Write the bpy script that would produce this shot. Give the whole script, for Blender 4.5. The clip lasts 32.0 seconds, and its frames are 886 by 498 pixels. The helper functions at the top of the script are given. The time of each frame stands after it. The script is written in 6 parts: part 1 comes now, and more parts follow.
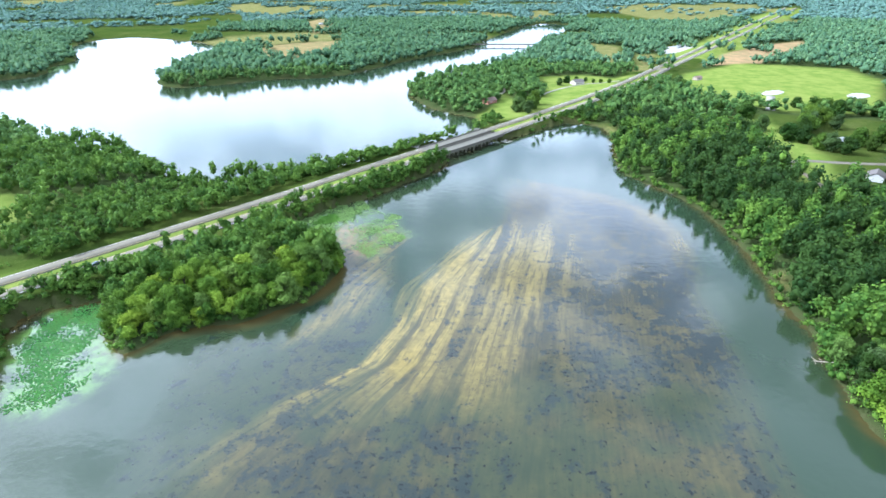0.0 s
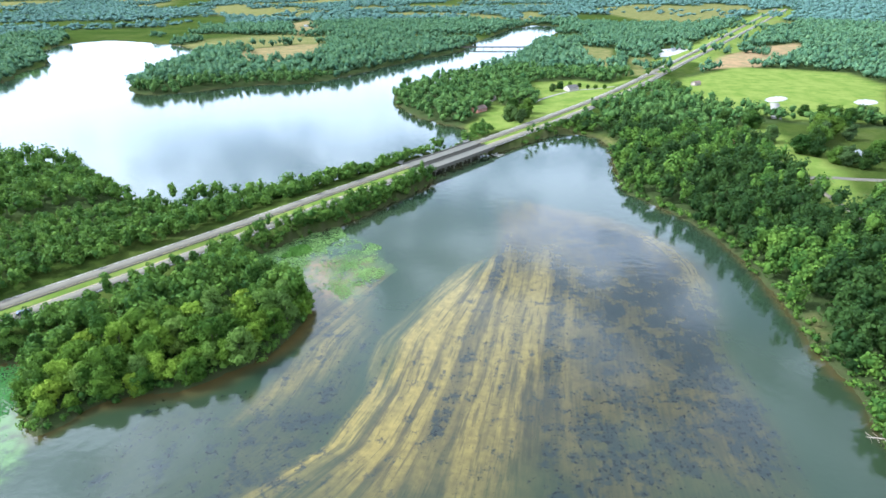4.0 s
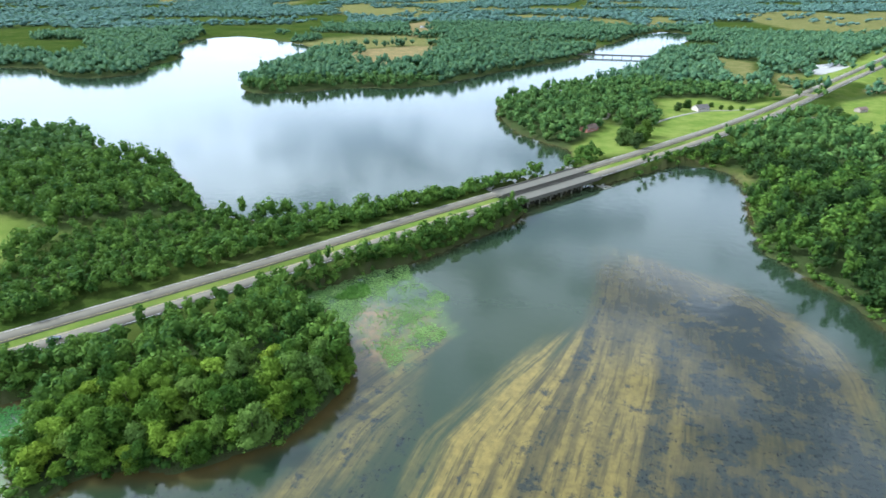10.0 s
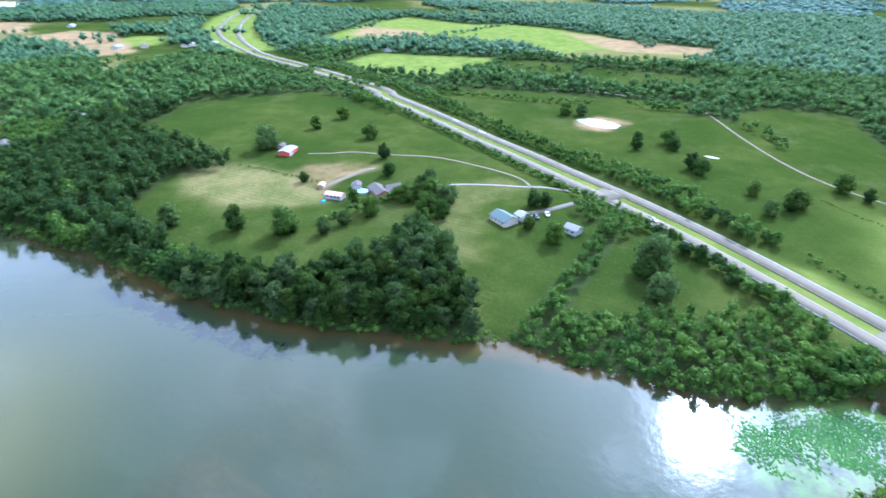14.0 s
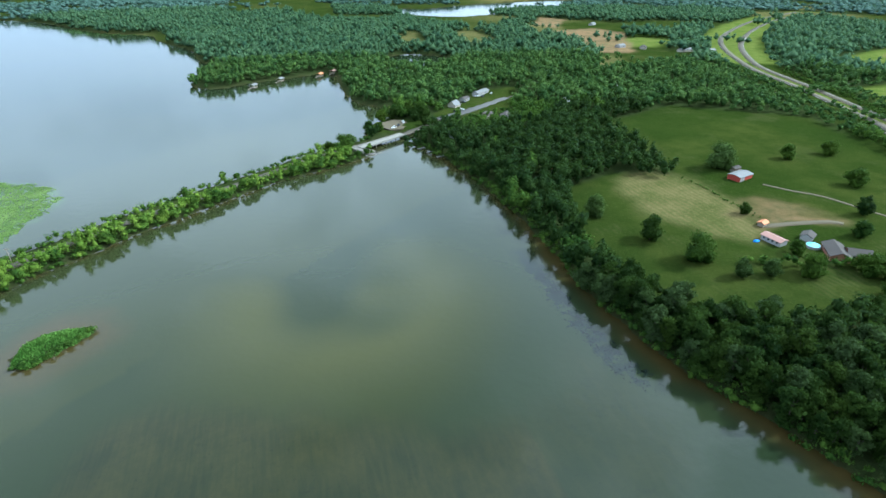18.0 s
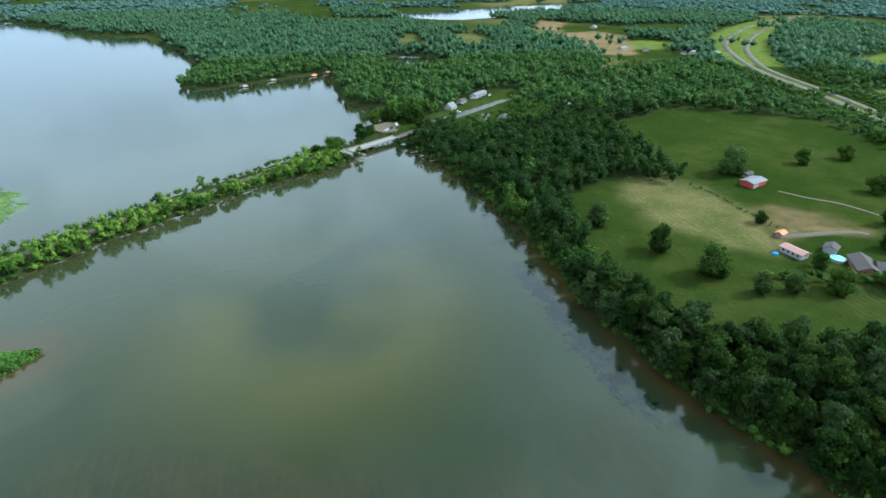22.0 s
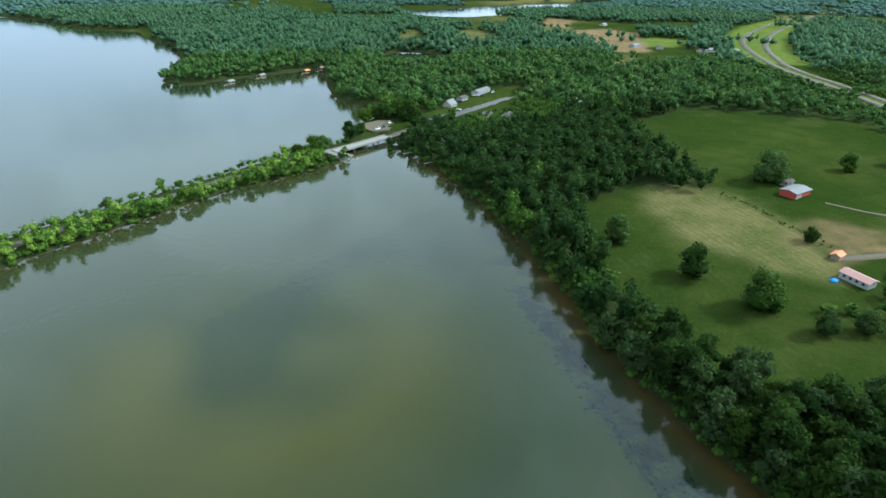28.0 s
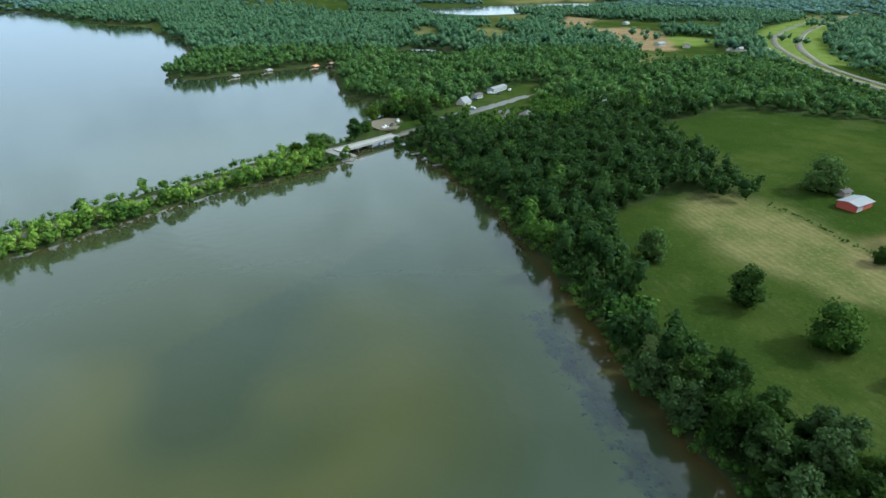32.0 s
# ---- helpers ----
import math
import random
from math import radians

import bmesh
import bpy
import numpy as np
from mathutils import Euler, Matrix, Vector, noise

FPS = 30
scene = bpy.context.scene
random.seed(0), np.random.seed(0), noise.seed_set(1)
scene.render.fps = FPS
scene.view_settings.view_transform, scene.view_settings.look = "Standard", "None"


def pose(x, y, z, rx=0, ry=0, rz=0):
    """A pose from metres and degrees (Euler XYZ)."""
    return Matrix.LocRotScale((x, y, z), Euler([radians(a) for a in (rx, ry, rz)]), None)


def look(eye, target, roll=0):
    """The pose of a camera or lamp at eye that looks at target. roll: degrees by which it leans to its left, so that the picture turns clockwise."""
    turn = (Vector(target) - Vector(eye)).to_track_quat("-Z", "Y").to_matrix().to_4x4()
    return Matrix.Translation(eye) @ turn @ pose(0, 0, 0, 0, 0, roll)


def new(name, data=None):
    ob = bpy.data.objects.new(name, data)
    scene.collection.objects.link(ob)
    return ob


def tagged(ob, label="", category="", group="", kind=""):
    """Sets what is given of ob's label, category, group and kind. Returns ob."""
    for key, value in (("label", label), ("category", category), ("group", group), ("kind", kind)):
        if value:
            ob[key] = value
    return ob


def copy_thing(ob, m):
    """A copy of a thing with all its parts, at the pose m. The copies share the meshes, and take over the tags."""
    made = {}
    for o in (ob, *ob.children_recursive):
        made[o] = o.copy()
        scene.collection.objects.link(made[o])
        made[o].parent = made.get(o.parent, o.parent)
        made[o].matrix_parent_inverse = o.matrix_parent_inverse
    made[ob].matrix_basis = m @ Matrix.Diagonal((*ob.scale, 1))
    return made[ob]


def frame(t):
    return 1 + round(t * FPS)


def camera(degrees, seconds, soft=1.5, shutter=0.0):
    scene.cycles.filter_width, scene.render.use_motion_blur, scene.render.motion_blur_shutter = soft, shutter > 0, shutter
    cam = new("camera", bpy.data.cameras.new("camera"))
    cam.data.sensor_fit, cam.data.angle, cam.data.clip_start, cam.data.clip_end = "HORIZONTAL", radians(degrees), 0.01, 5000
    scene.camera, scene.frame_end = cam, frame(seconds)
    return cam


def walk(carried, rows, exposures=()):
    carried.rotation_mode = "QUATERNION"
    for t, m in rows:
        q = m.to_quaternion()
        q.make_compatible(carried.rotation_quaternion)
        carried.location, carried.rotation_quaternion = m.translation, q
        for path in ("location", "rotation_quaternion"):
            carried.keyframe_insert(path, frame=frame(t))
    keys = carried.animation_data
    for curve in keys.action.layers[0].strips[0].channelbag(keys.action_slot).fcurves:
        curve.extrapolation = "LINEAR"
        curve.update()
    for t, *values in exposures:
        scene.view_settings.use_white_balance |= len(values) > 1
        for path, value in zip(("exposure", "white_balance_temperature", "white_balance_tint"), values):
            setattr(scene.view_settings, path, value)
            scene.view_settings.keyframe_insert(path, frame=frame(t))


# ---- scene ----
cam = camera(78.95, 32.0, soft=1.6, shutter=0.2)
PATH = [
    (0, (0.00, 0.00, 119.97), (-0.00, 89.34, 75.05), -0.74),
    (0.5, (0.11, 4.66, 119.97), (0.59, 94.05, 75.14), -0.72),
    (1, (0.37, 9.43, 119.87), (1.07, 98.81, 75.04), -0.73),
    (1.5, (0.82, 14.01, 119.82), (1.67, 103.41, 75.00), -0.70),
    (2, (1.46, 18.58, 119.92), (2.33, 107.96, 75.07), -0.80),
    (2.5, (2.04, 23.11, 120.06), (2.91, 112.46, 75.15), -0.79),
    (3, (2.41, 27.67, 119.99), (3.71, 117.04, 75.15), -0.83),
    (3.5, (2.87, 32.14, 120.05), (4.39, 121.51, 75.21), -0.80),
    (5.5, (5.33, 49.16, 120.17), (7.02, 138.59, 75.45), -0.70),
    (6, (5.85, 53.44, 120.27), (7.50, 142.91, 75.62), -0.67),
    (6.5, (6.34, 57.83, 120.41), (7.80, 147.32, 75.79), -0.64),
    (7, (7.00, 62.31, 120.55), (8.22, 151.77, 75.88), -0.57),
    (7.5, (7.60, 66.56, 120.51), (8.70, 156.00, 75.79), -0.61),
    (8, (8.11, 70.88, 120.46), (9.15, 160.31, 75.74), -0.60),
    (8.5, (8.57, 75.26, 120.26), (9.50, 164.70, 75.56), -0.58),
    (9, (9.04, 79.62, 120.31), (8.95, 169.08, 75.60), -0.56),
    (9.5, (9.60, 82.96, 120.68), (2.65, 172.19, 76.08), -0.38),
    (10, (10.47, 85.60, 121.23), (-6.00, 173.60, 76.67), -0.27),
    (10.5, (11.20, 88.58, 121.58), (-18.19, 173.14, 77.01), -0.08),
    (11, (11.53, 90.39, 121.76), (-36.10, 166.14, 77.12), 0.42),
    (11.5, (11.91, 91.72, 122.10), (-53.74, 152.33, 77.19), 1.01),
    (12, (12.13, 93.80, 122.65), (-66.67, 135.41, 77.27), 1.30),
    (12.5, (11.85, 96.69, 123.42), (-74.34, 118.02, 77.42), 1.50),
    (13, (11.50, 99.16, 123.77), (-76.95, 100.29, 77.13), 1.31),
    (13.5, (11.64, 101.39, 124.16), (-74.48, 82.20, 77.10), 1.15),
    (14, (11.53, 102.84, 124.29), (-67.93, 64.70, 77.05), 0.80),
    (14.5, (11.19, 104.42, 124.36), (-57.47, 49.24, 77.02), 0.53),
    (15, (10.95, 105.23, 124.69), (-43.63, 36.09, 77.35), 0.30),
    (15.5, (10.78, 105.18, 125.04), (-28.41, 26.39, 77.53), 0.23),
    (17.5, (4.75, 102.94, 125.05), (-20.24, 18.36, 77.92), -0.16),
    (18, (3.62, 101.43, 124.76), (-21.67, 16.87, 77.75), -0.05),
    (18.5, (2.27, 99.79, 123.98), (-22.80, 15.11, 77.07), -0.04),
    (19, (0.93, 97.97, 123.20), (-23.42, 13.06, 76.33), -0.04),
    (19.5, (-0.31, 95.87, 122.32), (-23.65, 10.58, 75.61), 0.00),
    (20, (-1.72, 93.51, 121.48), (-24.57, 8.06, 74.83), 0.04),
    (20.5, (-3.09, 91.05, 120.45), (-26.12, 5.56, 73.99), 0.02),
    (21, (-4.39, 88.41, 119.37), (-28.00, 3.05, 72.93), 0.06),
    (21.5, (-5.60, 85.71, 118.42), (-30.07, 0.54, 72.07), 0.08),
    (22, (-7.06, 82.96, 117.46), (-32.33, -2.02, 71.22), 0.07),
    (22.5, (-8.54, 80.03, 116.52), (-32.26, -5.43, 70.33), 0.07),
    (23, (-10.10, 77.26, 115.62), (-33.08, -8.42, 69.47), 0.09),
    (23.5, (-11.54, 74.48, 114.57), (-34.34, -11.25, 68.42), 0.13),
    (24, (-12.97, 71.81, 113.58), (-35.29, -14.03, 67.39), 0.21),
    (24.5, (-14.53, 68.94, 112.56), (-36.41, -17.01, 66.36), 0.19),
    (25, (-15.90, 65.93, 111.61), (-37.60, -20.10, 65.47), 0.22),
    (25.5, (-17.27, 62.80, 110.58), (-38.99, -23.20, 64.40), 0.29),
    (27.5, (-22.60, 50.00, 106.48), (-46.48, -35.48, 60.41), 0.43),
    (28, (-23.91, 46.69, 105.48), (-48.44, -38.60, 59.38), 0.45),
    (28.5, (-25.28, 43.28, 104.47), (-50.26, -41.85, 58.33), 0.51),
    (29, (-26.66, 39.92, 103.42), (-52.01, -45.06, 57.21), 0.53),
    (29.5, (-28.03, 36.67, 102.31), (-53.90, -48.18, 56.14), 0.56),
    (30, (-29.34, 33.26, 101.34), (-55.71, -51.42, 55.15), 0.57),
    (30.5, (-30.44, 29.91, 100.23), (-56.03, -55.05, 54.10), 0.64),
    (31, (-31.54, 26.72, 99.26), (-53.73, -59.16, 53.07), 0.69),
    (31.5, (-32.90, 23.51, 98.24), (-55.12, -62.37, 52.06), 0.66),
    (32, (-33.96, 20.26, 96.92), (-56.02, -65.75, 50.92), 0.68),
]
walk(cam, [(t, look(eye, target, roll)) for t, eye, target, roll in PATH],
     exposures=[(0.0, 1.12, 4980, 9), (5.5, 0.86, 5030, 8), (9.0, 0.54, 5120, 5), (11.0, 0.70, 4950, 8), (12.0, 0.84, 4750, 11), (13.0, 1.08, 4500, 17), (14.5, 1.12, 4550, 16), (15.5, 0.74, 4800, 8), (17.5, 0.14, 4940, -2), (32.0, -0.07, 5080, -4)])

# ---- light: a broken layer of cloud, the sun behind its thin parts in the west ----
SUN_AZ, SUN_EL = radians(82), radians(40.7)
TO_SUN = Vector((-math.sin(SUN_AZ) * math.cos(SUN_EL), math.cos(SUN_AZ) * math.cos(SUN_EL), math.sin(SUN_EL)))
sun = new("sun", bpy.data.lights.new("sun", "SUN"))
sun.data.energy, sun.data.angle, sun.data.color = 4.8, radians(3.4), (1.0, 0.95, 0.84)
sun.matrix_world = look(TO_SUN * 900, (0, 0, 0))


class Nodes:
    """Short hand for building a node tree."""

    def __init__(self, tree):
        self.tree = tree
        tree.nodes.clear()

    def add(self, kind, inputs=None, **settings):
        n = self.tree.nodes.new(kind)
        for key, value in settings.items():
            if key == "operation":
                n.operation = value
            elif key == "blend_type":
                n.blend_type = value
            elif key == "data_type":
                n.data_type = value
            elif key == "noise_dimensions":
                n.noise_dimensions = value
            elif key == "attribute_name":
                n.attribute_name = value
            elif key == "feature":
                n.feature = value
            elif key == "sky_type":
                n.sky_type = value
            elif key == "interpolation_type":
                n.interpolation_type = value
        for key, value in (inputs or {}).items():
            sock = n.inputs[key]
            if isinstance(value, bpy.types.NodeSocket):
                self.tree.links.new(value, sock)
            else:
                sock.default_value = value
        return n

    def math(self, op, a, b=0.5, clamp=False):
        n = self.add("ShaderNodeMath", {0: a, 1: b}, operation=op)
        n.use_clamp = clamp
        return n.outputs[0]

    def mix(self, fac, a, b, blend="MIX"):
        n = self.tree.nodes.new("ShaderNodeMix")
        n.data_type, n.blend_type = "RGBA", blend
        for sock, value in ((n.inputs[0], fac), (n.inputs[6], a), (n.inputs[7], b)):
            if isinstance(value, bpy.types.NodeSocket):
                self.tree.links.new(value, sock)
            else:
                sock.default_value = value if not isinstance(value, tuple) or len(value) == 4 else (*value, 1)
        return n.outputs[2]

    def step(self, value, lo, hi, to_lo=0.0, to_hi=1.0):
        n = self.add("ShaderNodeMapRange", {0: value, 1: lo, 2: hi, 3: to_lo, 4: to_hi}, interpolation_type="SMOOTHSTEP")
        return n.outputs[0]

    def noise(self, vector, scale, detail=3.0, rough=0.55):
        return self.add("ShaderNodeTexNoise", {"Vector": vector, "Scale": scale, "Detail": detail, "Roughness": rough}).outputs[0]

    def attr(self, name):
        return self.add("ShaderNodeAttribute", attribute_name=name).outputs["Fac"]


world = bpy.data.worlds.new("world")
scene.world = world
world.use_nodes = True
N = Nodes(world.node_tree)
sky = N.add("ShaderNodeTexSky", sky_type="NISHITA")
sky.sun_disc, sky.sun_elevation, sky.sun_rotation = False, SUN_EL, radians(278)
sky.air_density, sky.dust_density = 1.0, 1.5
way = N.add("ShaderNodeTexCoord").outputs["Generated"]
parts = N.add("ShaderNodeSeparateXYZ", {0: way})
height = N.math("MAXIMUM", parts.outputs[2], 0.06)
layer = N.add("ShaderNodeCombineXYZ", {0: N.math("DIVIDE", parts.outputs[0], height), 1: N.math("DIVIDE", parts.outputs[1], height), 2: 3.0})
big = N.noise(layer.outputs[0], 1.1, 7.0, 0.52)
wisps = N.math("ADD", big, N.math("MULTIPLY", N.math("SUBTRACT", N.noise(layer.outputs[0], 3.6, 7.0, 0.62), 0.5), 0.85))
cover = N.math("MAXIMUM", N.step(wisps, 0.40, 0.54, 0.30, 1.0), N.step(parts.outputs[2], 0.34, 0.12))
cover = N.math("MULTIPLY", cover, N.step(parts.outputs[2], 0.55, 0.85, 1.0, 0.62))
south = N.step(parts.outputs[1], 0.15, -0.35)
cover = N.math("MAXIMUM", cover, N.math("MULTIPLY", south, N.step(parts.outputs[2], 0.50, 0.80, 0.80, 0.30)))
near_sun = N.add("ShaderNodeVectorMath", {0: way, 1: tuple(TO_SUN)}, operation="DOT_PRODUCT").outputs["Value"]
glow = N.math("MULTIPLY", N.step(near_sun, 0.93, 1.0), N.step(wisps, 0.58, 0.46, 0.25, 1.0))
cloud = N.mix(N.step(big, 0.46, 0.72), (20.0, 20.1, 20.2), (16.9, 17.2, 17.9))
cloud = N.mix(N.math("MULTIPLY", south, 0.75), cloud, (14.2, 15.0, 16.4))
low_sky = N.mix(N.step(near_sun, -0.35, 0.35), (8.8, 9.6, 10.8), (13.8, 14.1, 14.7))
cloud = N.mix(N.step(parts.outputs[2], 0.30, 0.06, 0.0, 0.85), cloud, low_sky)
cloud = N.mix(N.step(parts.outputs[2], 0.35, 0.80, 0.0, 0.55), cloud, (8.4, 8.6, 9.0))
bright = N.math("MULTIPLY", N.step(near_sun, 0.40, 0.97), N.step(parts.outputs[2], 0.12, 0.34))
cloud = N.mix(N.math("MULTIPLY", bright, N.step(wisps, 0.58, 0.46, 0.30, 1.0)), cloud, (58.0, 57.0, 55.0))
cloud = N.mix(N.math("MULTIPLY", N.step(parts.outputs[1], 0.1, -0.6, 0.0, 0.45), N.math("MULTIPLY", N.step(parts.outputs[2], 0.20, 0.36), N.step(parts.outputs[2], 0.66, 0.44))), cloud, (31.0, 31.2, 31.0))
cloud = N.mix(glow, cloud, (120.0, 116.0, 110.0))
shown = N.mix(cover, sky.outputs[0], cloud)
N.add("ShaderNodeOutputWorld", {0: N.add("ShaderNodeBackground", {0: shown, 1: 0.1}).outputs[0]})

# ---- plan, in metres ----
LAKE_SOUTH = [
    (12, 399), (56, 444), (79, 462), (108, 494), (142, 484), (145, 448), (133, 398), (124, 361), (125, 344), (136, 324),
    (145, 299), (149, 274), (149, 248), (146, 217), (142, 198), (138, 180), (139, 167), (133, 155), (130, 140), (126, 128),
    (126, 114), (134, 84), (162, 36), (216, 0), (286, -2), (145, -124), (129, -140), (113, -158), (97, -171), (80, -188), (66, -200), (44, -217), (14, -241), (-20, -257),
    (-48, -271), (-84, -301), (-103, -268), (-111, -216), (-115, -164), (-115, -126), (-113, -83), (-113, -56),
    (-113, -32), (-118, -11), (-124, 4), (-131, 23), (-137, 49),
]
LAKE_SOUTH_WEST = [
    (-143, 50), (-144, 72), (-143, 97), (-145, 120), (-150, 134), (-156, 149), (-169, 170), (-172, 187), (-146, 196),
    (-140, 194), (-131, 172), (-118, 157), (-113, 160), (-107, 170), (-92, 175), (-78, 176), (-62, 188), (-53, 202),
    (-48, 215), (-48, 228), (-54, 240), (-71, 256), (-92, 262), (-92, 266), (-60, 300), (-40, 317), (-18, 345), (0, 371), (10, 393),
]
LAKE_NORTH = [
    (-8, 432), (-54, 388), (-101, 352), (-134, 341), (-168, 343), (-186, 350), (-217, 389), (-262, 422), (-319, 431),
    (-370, 480), (-396, 496), (-442, 482), (-468, 475), (-498, 407), (-611, 346), (-762, 371), (-887, 410), (-1036, 329),
    (-1537, 443), (-1560, 564), (-1328, 600), (-1177, 600), (-1207, 794), (-1028, 786), (-804, 875), (-708, 791),
    (-624, 775), (-577, 822), (-634, 912),
]
LAKE_NORTH_EAST = [
    (-623, 982), (-816, 1248), (-793, 1430), (-672, 1380), (-461, 1214), (-416, 1027), (-395, 769), (-354, 712),
    (-311, 706), (-221, 770), (-173, 761), (-124, 803), (-43, 953), (64, 1093), (80, 1194), (268, 1711), (385, 1626),
    (272, 1331), (197, 1117), (144, 960), (72, 828), (-6, 738), (-43, 690), (-32, 625), (-12, 565), (12, 538), (34, 520),
    (36, 492), (43, 466),
]
LAKE_EAST = [
    (150, -162), (120, -189), (84, -219), (30, -260), (-4, -287), (-42, -309), (-66, -326), (-61, -346), (-72, -366), (-86, -372), (-108, -419),
    (-95, -422), (-70, -442), (-64, -529), (-73, -640), (-18, -607), (41, -583), (65, -560), (98, -577), (101, -630),
    (61, -761), (79, -746), (108, -764), (125, -900), (197, -1018), (221, -1140), (355, -1220), (504, -1487), (665, -1612),
    (960, -1560), (960, -360), (314, -24),
]
POND_EAST = [
    (-144, -718), (-187, -763), (-251, -714), (-225, -610), (-148, -612),
]
RIVER_EAST = [
    (-263, -1871), (-385, -1290), (-640, -1400), (-800, -1540), (-1225, -1802), (-1320, -1944), (-840, -1872),
    (-576, -1728), (-432, -1596),
]
HIGHWAY = [
    (1238, 2069), (592, 1156), (343, 815), (207, 633), (121, 532), (17, 417), (-15, 384), (-57, 338), (-109, 279),
    (-247, 128), (-321, 21), (-367, -54), (-435, -171), (-461, -200), (-524, -341), (-590, -491), (-754, -699),
    (-1050, -934), (-1322, -1081),
]
FIELD_NORTH = [
    (-487, -178), (-481, 18), (-505, 100), (-476, 213), (-407, 271), (-326, 253), (-294, 313), (-222, 297), (-237, 292),
    (-225, 218), (-233, 189), (-261, 157), (-328, 86), (-358, 13),
]
FIELD_VERGE = [
    (-254, 137), (-246, 163), (-204, 207), (-173, 223), (-177, 211), (-211, 175),
]
FIELD_FARM = [
    (-247, -280), (-338, -316), (-429, -252), (-403, -175), (-350, -65), (-324, -2), (-284, 59), (-256, 50), (-242, 68),
    (-189, 62), (-138, 57), (-144, 46), (-186, 12), (-203, -8), (-142, -30), (-129, -59), (-128, -101), (-152, -166),
    (-193, -180), (-228, -154),
]
FIELD_PADDOCK = [
    (-164, 72), (-190, 74), (-232, 78), (-247, 92), (-226, 114), (-203, 140), (-193, 133), (-180, 104),
]
BELT = [
    (-134, 46), (-140, 100), (-148, 134), (-166, 170), (-174, 190), (-150, 202), (-122, 250), (-200, 196), (-250, 142), (-300, 75), (-262, 58), (-180, 60),
]
FIELD_EAST = [
    (318, 723), (422, 809), (534, 734), (524, 655), (389, 472), (318, 492), (284, 526), (275, 569), (259, 618), (227, 597),
]
FIELD_EAST_NEAR = [
    (281, 489), (329, 475), (374, 452), (247, 279), (249, 335), (238, 354), (246, 404),
]
FIELD_POINT = [
    (108, 586), (149, 637), (197, 693), (262, 719), (205, 648), (124, 544), (77, 494), (50, 485), (36, 492), (66, 582),
]
FIELD_DIRT_EAST = [
    (364, 786), (451, 904), (563, 1013), (681, 1076), (641, 986), (518, 849), (461, 805),
]
FIELD_ROAD_EAST = [
    (203, 641), (331, 848), (678, 1330), (1351, 2260), (1342, 2173), (659, 1219), (388, 842), (261, 675),
]
FIELD_PENINSULA = [
    (-351, 1002), (-332, 1130), (-238, 1204), (-197, 1196), (-190, 960), (-250, 895),
]
FIELD_WHITE_LOT = [
    (359, 936), (428, 1067), (486, 1080), (419, 945), (373, 912),
]
FIELD_BROWN_TOP = [
    (-412, 1784), (-381, 1936), (-255, 1440), (-300, 1370),
]
FIELD_FAR_A = [
    (638, 2360), (923, 2591), (1157, 2222), (780, 1560), (590, 1660),
]
FIELD_FAR_B = [
    (-909, 2102), (-715, 2127), (-560, 1650), (-720, 1660),
]
FIELD_FAR_E = [
    (-787, -125), (-889, -66), (-867, 111), (-784, 59), (-757, -77),
]
FIELD_FAR_G = [
    (-1057, -174), (-1016, -53), (-968, 100), (-895, 87), (-872, -37),
]
FIELD_EAST_TAN = [
    (-488, -820), (-562, -853), (-593, -772), (-505, -615), (-450, -630),
]
FIELD_EAST_GREEN = [
    (-484, -699), (-584, -742), (-620, -687), (-555, -613), (-483, -634),
]
FIELD_EAST_TAN_B = [
    (-217, -993), (-269, -1020), (-240, -800), (-200, -795),
]
FIELD_EAST_TAN_C = [
    (-316, -944), (-380, -966), (-360, -780), (-295, -730),
]
FIELD_EAST_TAN_D = [
    (-519, -1065), (-602, -1067), (-520, -825), (-450, -830),
]
FIELD_LAWN_EAST = [
    (-403, -561), (-475, -637), (-611, -609), (-581, -560), (-416, -491),
]
FIELD_HILL_W = [
    (-534, 334), (-532, 372), (-483, 377), (-473, 346),
]
FIELD_MEADOW_W = [
    (-525, 127), (-573, 162), (-574, 217), (-444, 229), (-442, 191), (-438, 149),
]
FIELD_CAPE_W = [
    (-945, 991), (-936, 1113), (-817, 1004), (-810, 912),
]
FIELD_HOUSE_POINT = [
    (-535, 336), (-502, 387), (-473, 364), (-504, 330),
]
LILY_WEST = [
    (-136, 122), (-155, 149), (-161, 170), (-158, 187), (-140, 192), (-131, 172), (-119, 155), (-116, 131),
]
LILY_MID = [
    (-96, 266), (-71, 302), (-53, 306), (-29, 284), (-17, 269), (-20, 248), (-30, 224), (-47, 230), (-58, 245), (-72, 256),
]
RUSTY = [
    (-60, 255), (-54, 268), (-44, 260), (-38, 246), (-40, 228), (-50, 236),
]
LILY_EAST = [
    (210, -300), (148, -278), (137, -250), (142, -211), (146, -179), (204, -144),
]
ISLET = [
    (107, -82), (103, -79), (98, -80), (93, -87), (88, -92), (83, -97), (88, -101), (96, -101), (103, -98), (107, -92),
]
OLD_ROAD = [
    (288, -18), (136, -155), (110, -180), (75, -208), (19, -251), (-11, -275), (-50, -297), (-88, -316), (-126, -348), (-180, -384), (-228, -420),
]
BED_PALE = [
    (-57, 264), (-23, 273), (-19, 235), (-29, 207), (-32, 184), (-48, 167), (-62, 157), (-58, 167), (-43, 207),
]
BED_MURK = [
    (-90, 97), (-91, 153), (-57, 169), (-33, 180), (-25, 222), (-21, 206), (-29, 151), (-30, 120), (20, 130), (20, 80), (-54, 80),
]
